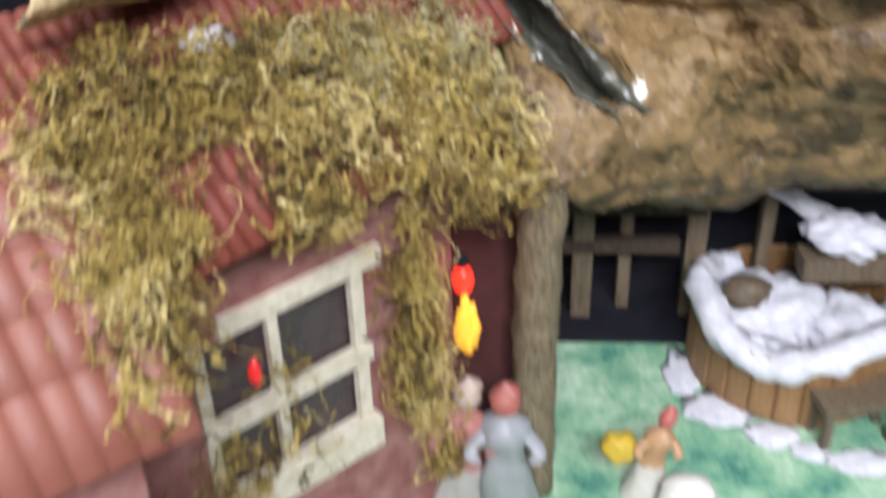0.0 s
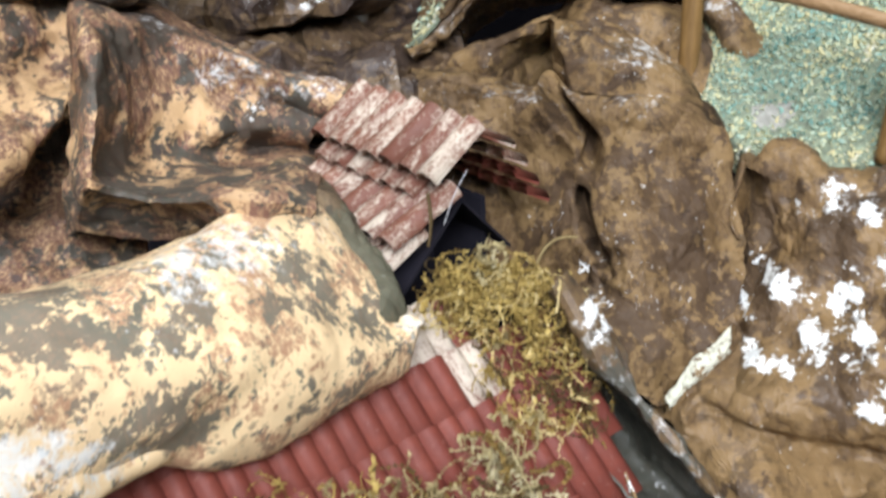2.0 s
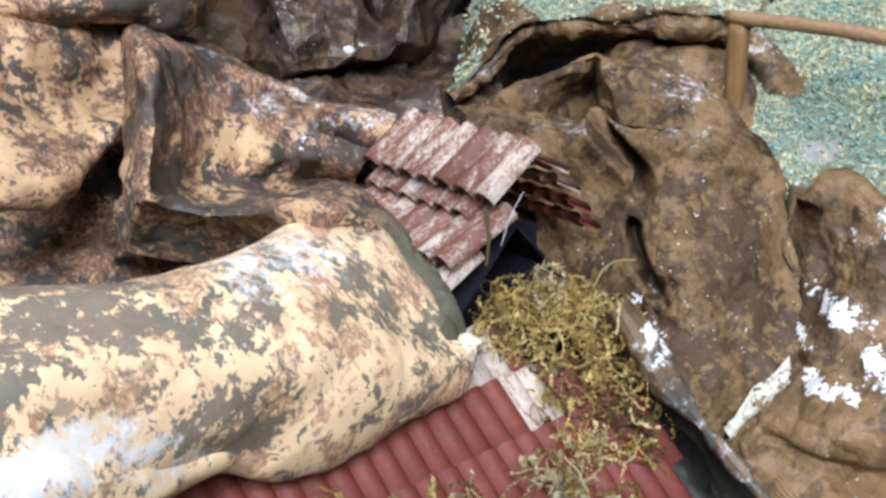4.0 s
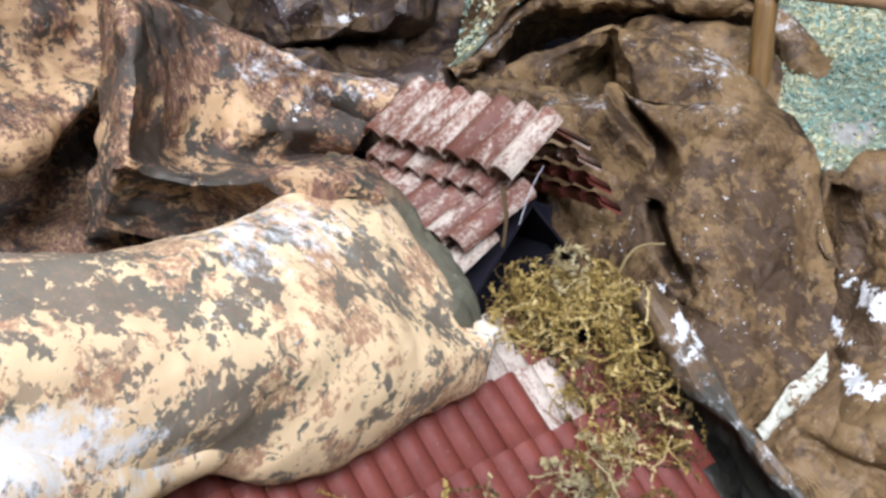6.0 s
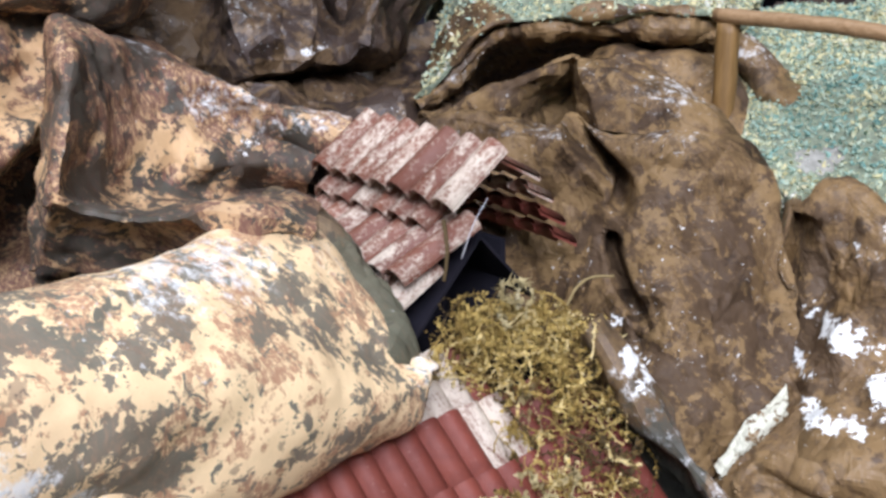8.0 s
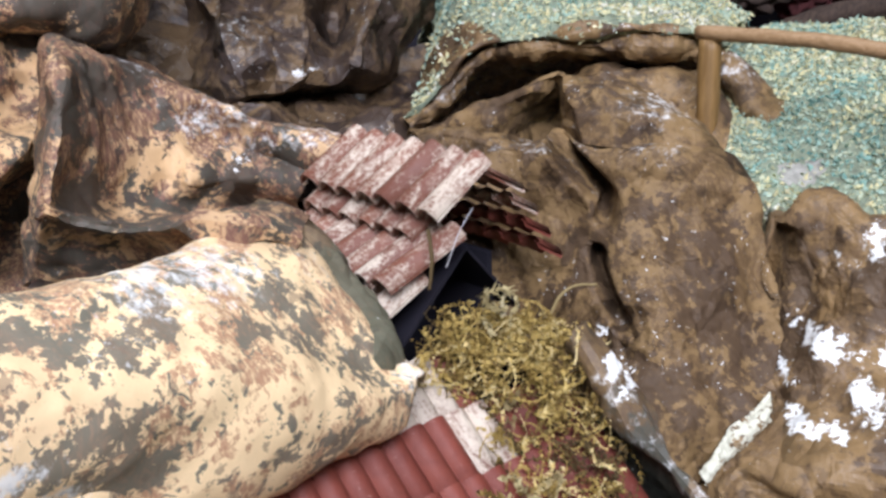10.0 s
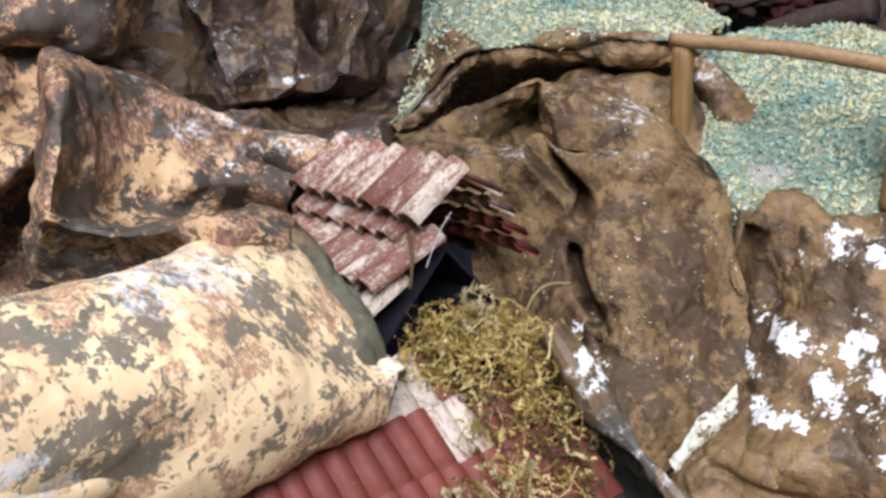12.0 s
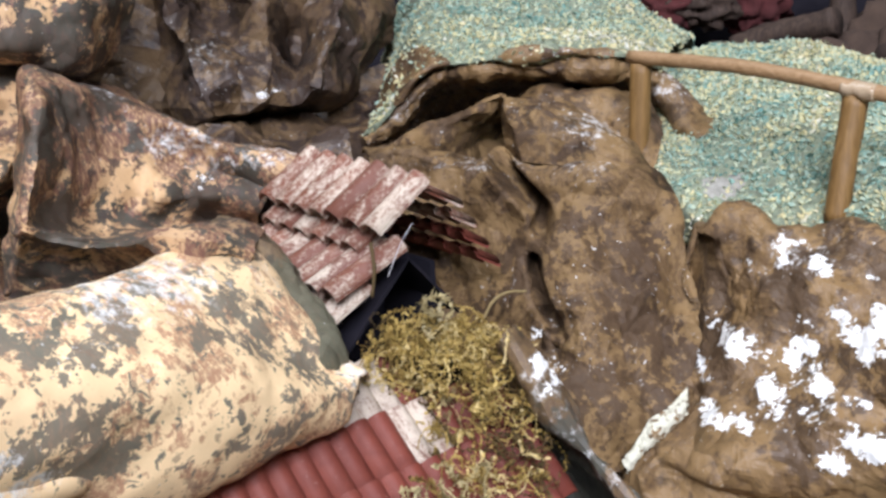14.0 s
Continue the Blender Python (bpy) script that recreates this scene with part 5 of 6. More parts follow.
corner, jamb = Vector((0.011, 0.603, 0)), Vector((0.080, 0.668, 0))
house_slab("side_wall", [corner + Vector((0, 0, FLOOR)), jamb + Vector((0, 0, FLOOR)), jamb + Vector((0, 0, 0.16)), corner + Vector((0, 0, 0.17))], 0.006, (-0.68, 0.73, 0), REDCLOTH, "dark red side wall")


# ---- moss ----
def moss(name, spots, material, label, seed, leaf=0.0021, steps=18):
    """Tangled dried fronds: a thin stem with small leaves all round. spots: (centre, three half axes, count, length, lean)."""
    rng = np.random.default_rng(seed)
    unit = lambda a: a / (np.linalg.norm(a, axis=-1, keepdims=True) + 1e-9)
    quads, tris, tones_q, tones_t = [], [], [], []
    for centre, axes, count, length, lean in spots:
        back = np.linalg.pinv(np.array(axes, float) + 1e-9)
        tufts = rng.normal(0, 0.6, (max(6, count // 20), 3))
        shade = rng.normal(0, 0.26, len(tufts))
        home = rng.integers(len(tufts), size=count)
        r = tufts[home] + rng.normal(0, 0.14, (count, 3))
        r = np.clip(r, -1.25, 1.25)
        r[:, 2] = abs(r[:, 2])
        p = np.array(centre) + r @ np.array(axes)
        d = unit(rng.normal(0, 1, (count, 3)) + np.array(lean))
        over = unit(np.array(axes[2], float))
        d = unit(d - over * (d @ over)[:, None] * 0.7)
        curl = rng.normal(0, 1, (count, 3)) * rng.uniform(0.0, 0.10, (count, 1))
        seg = length * rng.uniform(0.5, 1.5, (count, 1)) / steps
        side = unit(np.cross(d, rng.normal(0, 1, (count, 3))))
        w = rng.uniform(0.05, 0.13, (count, 1)) * leaf
        size = leaf * rng.uniform(0.55, 1.35, (count, 1))
        # Darker low in the cushion: the shade between fronds is put into the tone.
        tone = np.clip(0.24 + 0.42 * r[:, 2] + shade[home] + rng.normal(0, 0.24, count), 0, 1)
        last = None
        for s in range(steps):
            here = (p - side * w, p + side * w)
            if last is not None:
                quads.append(np.stack([last[0], last[1], here[1], here[0]], axis=1))
                tones_q.append(tone)
            last = here
            burst = rng.uniform(0.35, 1.5, (count, 1))
            for _ in range(4):
                out = unit(np.cross(d, rng.normal(0, 1, (count, 3))))
                tip = unit(out + d * rng.uniform(0.1, 1.4, (count, 1))) * size * rng.uniform(0.5, 1.3, (count, 1)) * burst * (1.1 - 0.6 * s / steps)
                flank = np.cross(d, out) * size * 0.34
                tris.append(np.stack([p - flank, p + flank, p + tip], axis=1))
                tones_t.append(np.clip(tone + rng.normal(0, 0.10, count), 0, 1))
            p = p + d * seg
            off = ((p - np.array(centre)) @ back).astype(float)
            far = np.clip(np.linalg.norm(off, axis=1, keepdims=True) - 1.0, 0, 1.5)
            d = d - unit(p - np.array(centre)) * far * 0.2
            d = unit(d + np.cross(curl, d) + rng.normal(0, 0.33, (count, 3)))
            side = unit(side - d * (side * d).sum(axis=1, keepdims=True))
    q, t = np.concatenate(quads), np.concatenate(tris)
    co = np.concatenate([q.reshape(-1, 3), t.reshape(-1, 3)])
    tone = np.concatenate([np.repeat(np.concatenate(tones_q), 4), np.repeat(np.concatenate(tones_t), 3)])
    me = bpy.data.meshes.new(name)
    me.vertices.add(len(co))
    me.vertices.foreach_set("co", co.astype(np.float32).ravel())
    me.loops.add(len(co))
    me.loops.foreach_set("vertex_index", np.arange(len(co), dtype=np.int32))
    me.polygons.add(len(q) + len(t))
    me.polygons.foreach_set("loop_start", np.concatenate([np.arange(len(q)) * 4, len(q) * 4 + np.arange(len(t)) * 3]).astype(np.int32))
    me.update(calc_edges=True)
    me.materials.append(material)
    me.attributes.new("tone", "FLOAT", "POINT").data.foreach_set("value", tone.astype(np.float32))
    return tagged(new(name, me), label, "moss", "moss on the roof", "stuff")


def patch(q0, q1, q2, lift):
    """Axes of a moss cushion: half sides and its height."""
    return (tuple((Vector(q1) - Vector(q0)) * 0.5), tuple((Vector(q2) - Vector(q0)) * 0.5), lift)


roof_n = np.array(W.cross(V))
roof_n = roof_n * (1 if roof_n[2] > 0 else -1)


def on_roof(s, q, up=0.006):
    return tuple(np.array(ORIGIN + W * s + V * q) + roof_n * up)


wv, vv = np.array(W), np.array(V)
def cushion(along_row, down, half, half_down, count, length, up=0.006, high=0.014, hang=0.4):
    """A moss cushion on the roof, placed along its rows and down its slope."""
    return on_roof(along_row, down, up), (wv * half, vv * half_down, roof_n * high), count, length, vv * hang


def curtain(along_wall, height, out, half, tall, count):
    """Moss hanging down in front of the house wall."""
    return tuple(on_wall(along_wall, height, out)), (np.array(U) * half, np.array((0, 0, tall)), np.array(N) * 0.011), count, 0.045, np.array((0, 0, -0.9))


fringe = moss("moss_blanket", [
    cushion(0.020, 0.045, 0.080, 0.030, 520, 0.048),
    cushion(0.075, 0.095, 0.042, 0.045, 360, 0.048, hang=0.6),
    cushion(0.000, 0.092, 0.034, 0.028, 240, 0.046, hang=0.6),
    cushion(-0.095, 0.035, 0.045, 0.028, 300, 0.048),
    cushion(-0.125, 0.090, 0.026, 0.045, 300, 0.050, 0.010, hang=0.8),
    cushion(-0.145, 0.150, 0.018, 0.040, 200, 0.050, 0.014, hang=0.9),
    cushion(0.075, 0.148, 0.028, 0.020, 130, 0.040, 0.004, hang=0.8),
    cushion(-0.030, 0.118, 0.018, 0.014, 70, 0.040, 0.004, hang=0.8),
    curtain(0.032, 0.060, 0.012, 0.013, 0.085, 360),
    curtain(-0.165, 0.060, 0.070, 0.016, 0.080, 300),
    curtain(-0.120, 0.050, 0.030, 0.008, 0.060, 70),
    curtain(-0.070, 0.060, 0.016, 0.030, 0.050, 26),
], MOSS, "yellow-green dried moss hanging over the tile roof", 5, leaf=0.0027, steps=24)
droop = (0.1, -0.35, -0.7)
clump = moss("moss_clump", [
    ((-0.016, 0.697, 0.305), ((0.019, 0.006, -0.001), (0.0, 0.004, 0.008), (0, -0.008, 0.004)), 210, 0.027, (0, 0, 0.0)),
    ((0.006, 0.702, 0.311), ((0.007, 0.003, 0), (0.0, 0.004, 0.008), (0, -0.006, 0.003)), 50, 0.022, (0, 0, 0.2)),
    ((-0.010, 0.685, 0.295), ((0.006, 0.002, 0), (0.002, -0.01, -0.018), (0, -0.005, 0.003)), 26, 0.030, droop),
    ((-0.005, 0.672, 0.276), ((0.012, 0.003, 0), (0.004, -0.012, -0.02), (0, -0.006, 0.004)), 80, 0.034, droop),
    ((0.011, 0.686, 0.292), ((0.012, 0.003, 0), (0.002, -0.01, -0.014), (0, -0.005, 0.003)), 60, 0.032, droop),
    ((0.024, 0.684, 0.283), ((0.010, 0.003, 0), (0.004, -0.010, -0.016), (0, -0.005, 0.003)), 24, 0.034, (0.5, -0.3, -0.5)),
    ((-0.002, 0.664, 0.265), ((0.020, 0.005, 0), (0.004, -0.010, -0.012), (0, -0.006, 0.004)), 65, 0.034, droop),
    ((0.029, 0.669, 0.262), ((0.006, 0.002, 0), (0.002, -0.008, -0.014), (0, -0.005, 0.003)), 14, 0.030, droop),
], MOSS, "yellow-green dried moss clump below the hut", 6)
pale = moss("pale_moss", [
    cushion(0.045, 0.056, 0.035, 0.020, 150, 0.034, 0.018, 0.008, 0.3),
    cushion(0.095, 0.072, 0.026, 0.035, 170, 0.034, 0.016, 0.008, 0.3),
    ((-0.000, 0.681, 0.294), ((0.016, 0.005, 0), (0.004, -0.012, -0.03), (0, -0.006, 0.004)), 9, 0.02, droop),
], MOSS_GREY, "pale grey-green dried moss among the yellow moss", 7, leaf=0.0026)


# ---- sawdust flakes ----
def flakes(name, ground, count, seed, label, share, tint, bare, size=0.0017):
    """Chips glued on a sheet. share, tint: how thick they lie and how yellow they are at a place; bare: the paper where they are thin."""
    rng = np.random.default_rng(seed)
    me = ground.data
    co = np.empty(len(me.vertices) * 3)
    me.vertices.foreach_get("co", co)
    co = co.reshape(-1, 3)
    quads = np.array([p.vertices[:] for p in me.polygons])
    me.materials.append(bare)
    me.polygons.foreach_set("material_index", (share(co[quads[:, 0]]) < 0.4).astype(np.int32))
    area = np.linalg.norm(np.cross(co[quads[:, 1]] - co[quads[:, 0]], co[quads[:, 3]] - co[quads[:, 0]]), axis=1)
    pickq = rng.choice(len(quads), count, p=area / area.sum())
    at = co[quads[pickq, 0]]
    pickq = pickq[rng.uniform(0, 1, count) < share(at + rng.normal(0, 0.004, at.shape))]
    hue = tint(co[quads[pickq, 0]])
    verts, faces, tones = [], [], []
    for q, h in zip(quads[pickq], hue):
        a, b = rng.uniform(0, 1, 2)
        p = co[q[0]] + (co[q[1]] - co[q[0]]) * a + (co[q[3]] - co[q[0]]) * b
        u = rng.normal(0, 1, 3)
        u /= np.linalg.norm(u)
        w = np.cross(u, rng.normal(0, 1, 3))
        w /= np.linalg.norm(w)
        n = np.cross(u, w)
        s = size * rng.uniform(0.4, 1.6)
        p = p + rng.normal(0, 0.0009, 3) + np.array((0, 0, 0.0008))
        i = len(verts)
        verts += [p - u * s, p + w * s * 0.45 - n * s * 0.2, p + u * s * 0.9, p - w * s * 0.5 + n * s * 0.15, p + n * s * 0.35]
        faces += [(i, i + 1, i + 4), (i + 1, i + 2, i + 4), (i + 2, i + 3, i + 4), (i + 3, i, i + 4), (i, i + 3, i + 2, i + 1)]
        tones += [h] * 5
    me = mesh_of(name, verts, faces, FLAKES, smooth=False)
    me.attributes.new("tint", "FLOAT", "POINT").data.foreach_set("value", np.array(tones, np.float32))
    return tagged(new(name, me), label, "sawdust", "", "stuff")


def near(p, place, radius):
    return np.clip(1.5 - np.linalg.norm(p - np.array(place), axis=1) / radius, 0, 1)


def slope_share(p):
    return np.clip(1.0 - 0.75 * near(p, (0.125, 0.826, 0.348), 0.016), 0, 1)


def slope_tint(p):
    return 0.5 * np.clip((0.118 - p[:, 0]) / 0.03, 0, 1)


def hill_share(p):
    lie = np.clip((p[:, 1] - 0.884 - 1.5 * np.clip(-0.018 - p[:, 0], 0, 1)) / 0.012, 0.28, 1)
    return np.clip(lie + 0.8 * near(p, (-0.064, 0.898, 0.377), 0.012), 0, 1)


def hill_tint(p):
    return 0.45 * np.clip((0.935 - p[:, 1]) / 0.03, 0, 1)


flakes("sawdust", slope, 26000, 3, "teal, green and yellow dyed sawdust strewn on the slope", slope_share, slope_tint, GRAVEL)
flakes("sawdust", hill, 20000, 4, "teal, green and yellow dyed sawdust strewn on the hill", hill_share, hill_tint, TANROCK)


# ---- railing ----
def rod(points, radius, n, sides, name, material, wobble=0.0, seed=0, taper=1.0):
    line = curve(points, n)
    verts, faces = [], []
    for i, p in enumerate(line):
        d = Vector(line[min(i + 1, n - 1)] - line[max(i - 1, 0)]).normalized()
        a = d.cross(Vector((0.31, 0.87, 0.38))).normalized()
        b = d.cross(a)
        for k in range(sides):
            an = 2 * math.pi * k / sides
            r = radius * (1 + (taper - 1) * i / n) * (1 + wobble * noise.noise(Vector((math.cos(an) * 2 + seed, math.sin(an) * 2, i * 0.35))))
            verts.append(Vector(p) + (a * math.cos(an) + b * math.sin(an)) * r)
    for i in range(n - 1):
        for k in range(sides):
            j = (k + 1) % sides
            faces.append((i * sides + k, i * sides + j, (i + 1) * sides + j, (i + 1) * sides + k))
    faces += [tuple(range(sides))[::-1], tuple((n - 1) * sides + k for k in range(sides))]
    return mesh_of(name, verts, faces, material)


T1, T2 = Vector((0.086, 0.855, 0.407)), Vector((0.177, 0.780, 0.398))
F1, F2 = Vector((0.084, 0.853, 0.353)), Vector((0.170, 0.772, 0.349))
railing = empty("wooden_railing", Matrix.Translation((F1 + F2) / 2), "honey-brown split bamboo railing on the green slope", "railing")
rinv = Matrix.Translation(-(F1 + F2) / 2)
for f, t in ((F1, T1), (F2, T2)):
    me = rod([f - (t - f) * 0.15, f.lerp(t, 0.4), t], 0.0058, 14, 10, "post", BAMBOO, 0.12, f.x * 50)
    me.transform(rinv)
    part("post", me, BAMBOO, railing)
dirn = (T2 - T1).normalized()
me = rod([T1 - dirn * 0.008 + Vector((0, -0.003, 0.003)), T1.lerp(T2, 0.5) + Vector((0, -0.003, 0.006)), T2 + dirn * 0.002 + Vector((0, -0.003, 0.004)), T2 + dirn * 0.10 + Vector((0, -0.003, -0.002))], 0.0036, 40, 10, "rail", PALEWOOD, 0.15, 3.0)
me.transform(rinv)
part("rail", me, PALEWOOD, railing, "pale brown split rail")

TAPE = plain("clear_tape", (0.34, 0.25, 0.15), (0.48, 0.38, 0.26), 120.0, 0.2, 200.0, 0.6)
for at in (T2 + dirn * 0.001 + Vector((0, -0.003, 0.0035)),):
    me = rod([at - dirn * 0.008, at, at + dirn * 0.008], 0.0041, 12, 12, "tape", TAPE, 0.3, 6.0)
    me.transform(rinv)
    part("tape", me, TAPE, railing, "wrinkled clear tape round the joint")

# loose threads by the hut
COBWEB = plain("grey_cobweb", (0.45, 0.45, 0.46), (0.60, 0.60, 0.62), 90.0, 0.8)
tagged(new("cobweb_thread", rod([(-0.0194, 0.7097, 0.3613), (-0.0242, 0.7017, 0.3538), (-0.0281, 0.6907, 0.3437)], 0.00018, 24, 6, "cobweb_thread", COBWEB, 0.5, 3.0)), "thin grey cobweb thread hanging in the hut front", "cobweb")
tagged(new("moss_strand", rod([(0.0100, 0.6999, 0.3213), (0.0135, 0.7024, 0.3277), (0.0192, 0.7068, 0.3306), (0.0279, 0.7101, 0.3301)], 0.0006, 24, 6, "moss_strand", MOSS_GREY, 0.5, 3.0)), "single loose strand of dried moss above the clump", "moss")
tagged(new("moss_strand", rod([(-0.0342, 0.6900, 0.3586), (-0.0327, 0.6851, 0.3484), (-0.0337, 0.6815, 0.3379)], 0.0008, 24, 6, "moss_strand", MOSS, 0.5, 3.0)), "dried moss strand hanging from the tile edge", "moss")


# ---- the lower scene ----
bm = box(1.6, 1.5, 0.04, 0.004, (0.1, 0.85, FLOOR - 0.025))
tagged(part("base_board", bm, WOODBOARD, None), "brown wooden base board of the model", "board", "", "structure")
bm = box(0.75, 0.55, 0.005, 0.001, (0.34, 0.63, FLOOR - 0.0025))
tagged(part("ground", bm, FLOORGREEN, None), "flat painted green ground in front of the stall", "ground", "", "structure")
pole = new("bark_pole", rod([(0.068, 0.612, FLOOR - 0.002), (0.066, 0.618, 0.0), (0.068, 0.62, 0.08), (0.070, 0.622, 0.165)], 0.0165, 30, 14, "bark_pole", BARK, 0.35, 2.0))
tagged(pole, "grey bark pole standing under the rock paper overhang", "pole")


def tub(m):
    t = empty("wooden_tub", m, "round wooden stave tub filled with white wool", "tub")
    n, r, h = 26, 0.085, 0.062
    bm = box(2 * math.pi * r / n * 0.96, 0.006, h, 0.0012, (0, 0, h / 2), 0.0004, 1)
    me = bpy.data.meshes.new("stave")
    bm.to_mesh(me)
    bm.free()
    me.materials.append(STAVE)
    for i in range(n):
        a = 2 * math.pi * i / n
        ob = part("stave", me, STAVE, t)
        ob.matrix_basis = pose(r * math.sin(a), -r * math.cos(a), random.uniform(0, 0.004), 0, 0, math.degrees(a))
    bm = bmesh.new()
    bmesh.ops.create_cone(bm, cap_ends=True, segments=40, radius1=r, radius2=r, depth=0.006, matrix=Matrix.Translation((0, 0, 0.004)))
    part("bottom", bm, STAVE, t)
    return t


tub(pose(0.295, 0.765, FLOOR, 0, 0, 0))
def lump(name, centre, radii, material, seed, rough=0.25, label="", category="", detail=3, k=1.6, kind=""):
    """A knobbly rounded mass."""
    bm = bmesh.new()
    bmesh.ops.create_icosphere(bm, subdivisions=detail, radius=1.0)
    for v in bm.verts:
        n = noise.noise(v.co * k + Vector((seed * 3.7, seed, 0))) + 0.5 * noise.noise(v.co * k * 2.3 + Vector((seed, 4, 1)))
        v.co = Vector([c * r for c, r in zip(v.co * (1 + rough * n), radii)])
    for f in bm.faces:
        f.smooth = True
    ob = part(name, bm, material, None, label)
    ob.location = centre
    return tagged(ob, "", category, "", kind)


def figurine(name, base, height, lean, material, label, seed):
    """A small standing clay figure as one plain shape: a draped robe, shoulders, bent arms, a head and a cap."""
    rings = [(0.0, 0.19), (0.05, 0.185), (0.3, 0.135), (0.48, 0.115), (0.62, 0.15), (0.70, 0.13), (0.76, 0.06), (0.78, 0.05)]
    prof = curve([(r, 0, z) for z, r in rings], 30)
    v, faces, sides = [], [], 22

    def tube(rows, wide, shear=0.0):
        start = len(v)
        for c, r in rows:
            for k in range(sides):
                a = 2 * math.pi * k / sides
                w = 1 + wide * noise.noise(Vector((math.cos(a) * 2.4 + seed, math.sin(a) * 2.4, c[2] * 5 + seed)))
                v.append(((c[0] + math.cos(a) * r * w + lean[0] * c[2]) * height, (c[1] + math.sin(a) * r * w * 0.82 + lean[1] * c[2]) * height, (c[2] + shear * math.cos(a) * r) * height))
        for i in range(len(rows) - 1):
            for k in range(sides):
                q = (k + 1) % sides
                faces.append((start + i * sides + k, start + i * sides + q, start + (i + 1) * sides + q, start + (i + 1) * sides + k))
        faces.append(tuple(start + k for k in range(sides))[::-1])
        faces.append(tuple(start + (len(rows) - 1) * sides + k for k in range(sides)))

    tube([((0, 0, z), r) for r, _, z in prof], 0.28)
    tube([((0.01, -0.01, 0.865 + 0.085 * math.sin(b)), max(0.006, 0.085 * math.cos(b))) for b in np.linspace(-1.5, 1.5, 12)], 0.08)
    tube([((0.01, 0.012, 0.905 + 0.10 * f), max(0.006, 0.092 * (1 - f ** 1.6))) for f in np.linspace(0, 1, 8)], 0.18, 0.25)
    for side in (-1, 1):
        tube([((side * (0.10 + 0.09 * math.sin(2.4 * f)), -0.02 - 0.13 * f, 0.66 - 0.20 * f + 0.10 * f * f), 0.052 - 0.014 * f) for f in np.linspace(0, 1, 9)], 0.2)
    ob = new(name, mesh_of(name, v, faces, material))
    ob.location = base
    return tagged(ob, label, "figurine", "clay figures")


def figure_paint(name, low, mid, high, z1, z2):
    """Clay painted in bands of robe, coat and cap."""
    n = Nodes(name)
    s = n.tree.nodes.new("ShaderNodeSeparateXYZ")
    n.link(n.place, s.inputs[0])
    z = n.math("ADD", s.outputs[2], n.math("MULTIPLY", n.math("SUBTRACT", n.noise(60.0, 2.0), 0.5), 0.02))
    c = n.mix(n.step(z, z1 - 0.002, z1 + 0.002), low, mid)
    c = n.mix(n.step(z, z2 - 0.001, z2 + 0.001), c, high)
    c = n.mix(n.math("MULTIPLY", n.noise(150.0, 3.0), 0.4), c, (0.2, 0.15, 0.12))
    return n.done(c, 0.5)


figurine("clay_figurine", (0.048, 0.588, FLOOR), 0.130, (-0.03, -0.05), figure_paint("grey_coat_clay", (0.30, 0.33, 0.34), (0.36, 0.38, 0.42), (0.45, 0.12, 0.10), 0.05, 0.105), "grey robed clay figurine with a red head", 1)
figurine("clay_figurine", (0.012, 0.595, FLOOR), 0.125, (0.05, -0.02), figure_paint("red_coat_clay", (0.42, 0.40, 0.38), (0.40, 0.14, 0.12), (0.55, 0.42, 0.36), 0.045, 0.10), "red and white clay figurine beside the pole", 2)
figurine("clay_figurine", (0.150, 0.605, FLOOR), 0.080, (0.22, 0.12), figure_paint("orange_coat_clay", (0.62, 0.60, 0.55), (0.50, 0.28, 0.14), (0.48, 0.10, 0.09), 0.03, 0.064), "small orange and white clay figurine with red cap", 3)
lump("yellow_sack", (0.132, 0.612, FLOOR + 0.042), (0.014, 0.012, 0.012), CLAY_YELLOW, 4, 0.3, "small yellow sack carried by the clay figurine", "sack")
lump("white_sheep", (0.182, 0.585, FLOOR + 0.018), (0.022, 0.016, 0.018), CLAY_WHITE, 6, 0.2, "small white woolly clay sheep on green ground", "sheep")

# red glowing lamp under the roof
def glow(name, colour, strength):
    n = Nodes(name)
    n.put(n.bsdf.inputs["Emission Color"], colour)
    n.bsdf.inputs["Emission Strength"].default_value = strength
    return n.done(colour, 0.3)


fire = empty("red_fire_lamp", pose(0.018, 0.580, 0.05), "small glowing red bulb above a yellow paper flame", "lamp")
for nm, at, rad, mat, lab in (("bulb", (0, 0, 0.050), (0.007, 0.007, 0.011), glow("red_bulb_glow", (0.9, 0.02, 0.01), 2.5), "glowing red glass bulb"),
                              ("flame", (0.002, 0.002, 0.008), (0.008, 0.006, 0.020), glow("orange_flame_paper", (0.9, 0.40, 0.04), 0.8), "orange and yellow paper flame"),
                              ("socket", (0, 0, 0.064), (0.004, 0.004, 0.006), DARKCARD, "black lamp socket")):
    ob = lump(nm, (0, 0, 0), rad, mat, 3, 0.5 if nm == "flame" else 0.02, lab, "", 3)
    ob.parent = fire
    ob.location = at

# Added glowing lump that puts the red gleam into the window.
lantern = lump("red_lantern", tuple(on_wall(-0.082, 0.098, 0.006)), (0.004, 0.003, 0.009), glow("window_red_glow", (0.7, 0.03, 0.03), 0.35), 8, 0.3, "small red glowing lump added for the red glow behind the white window bars", "lantern")
for p, w in ((0.0, 1.0), (0.7, 0.55)):
    ob = lump("flame", (0.004 - 0.004 * p, 0.002, 0.014 + 0.022 * p), (0.005 * w, 0.004 * w, 0.012 * w), glow("yellow_flame_paper", (0.9, 0.55, 0.05), 0.8), 17 + int(9 * p), 0.45, "yellow paper flame", "", 3, 2.2)
    ob.parent = fire

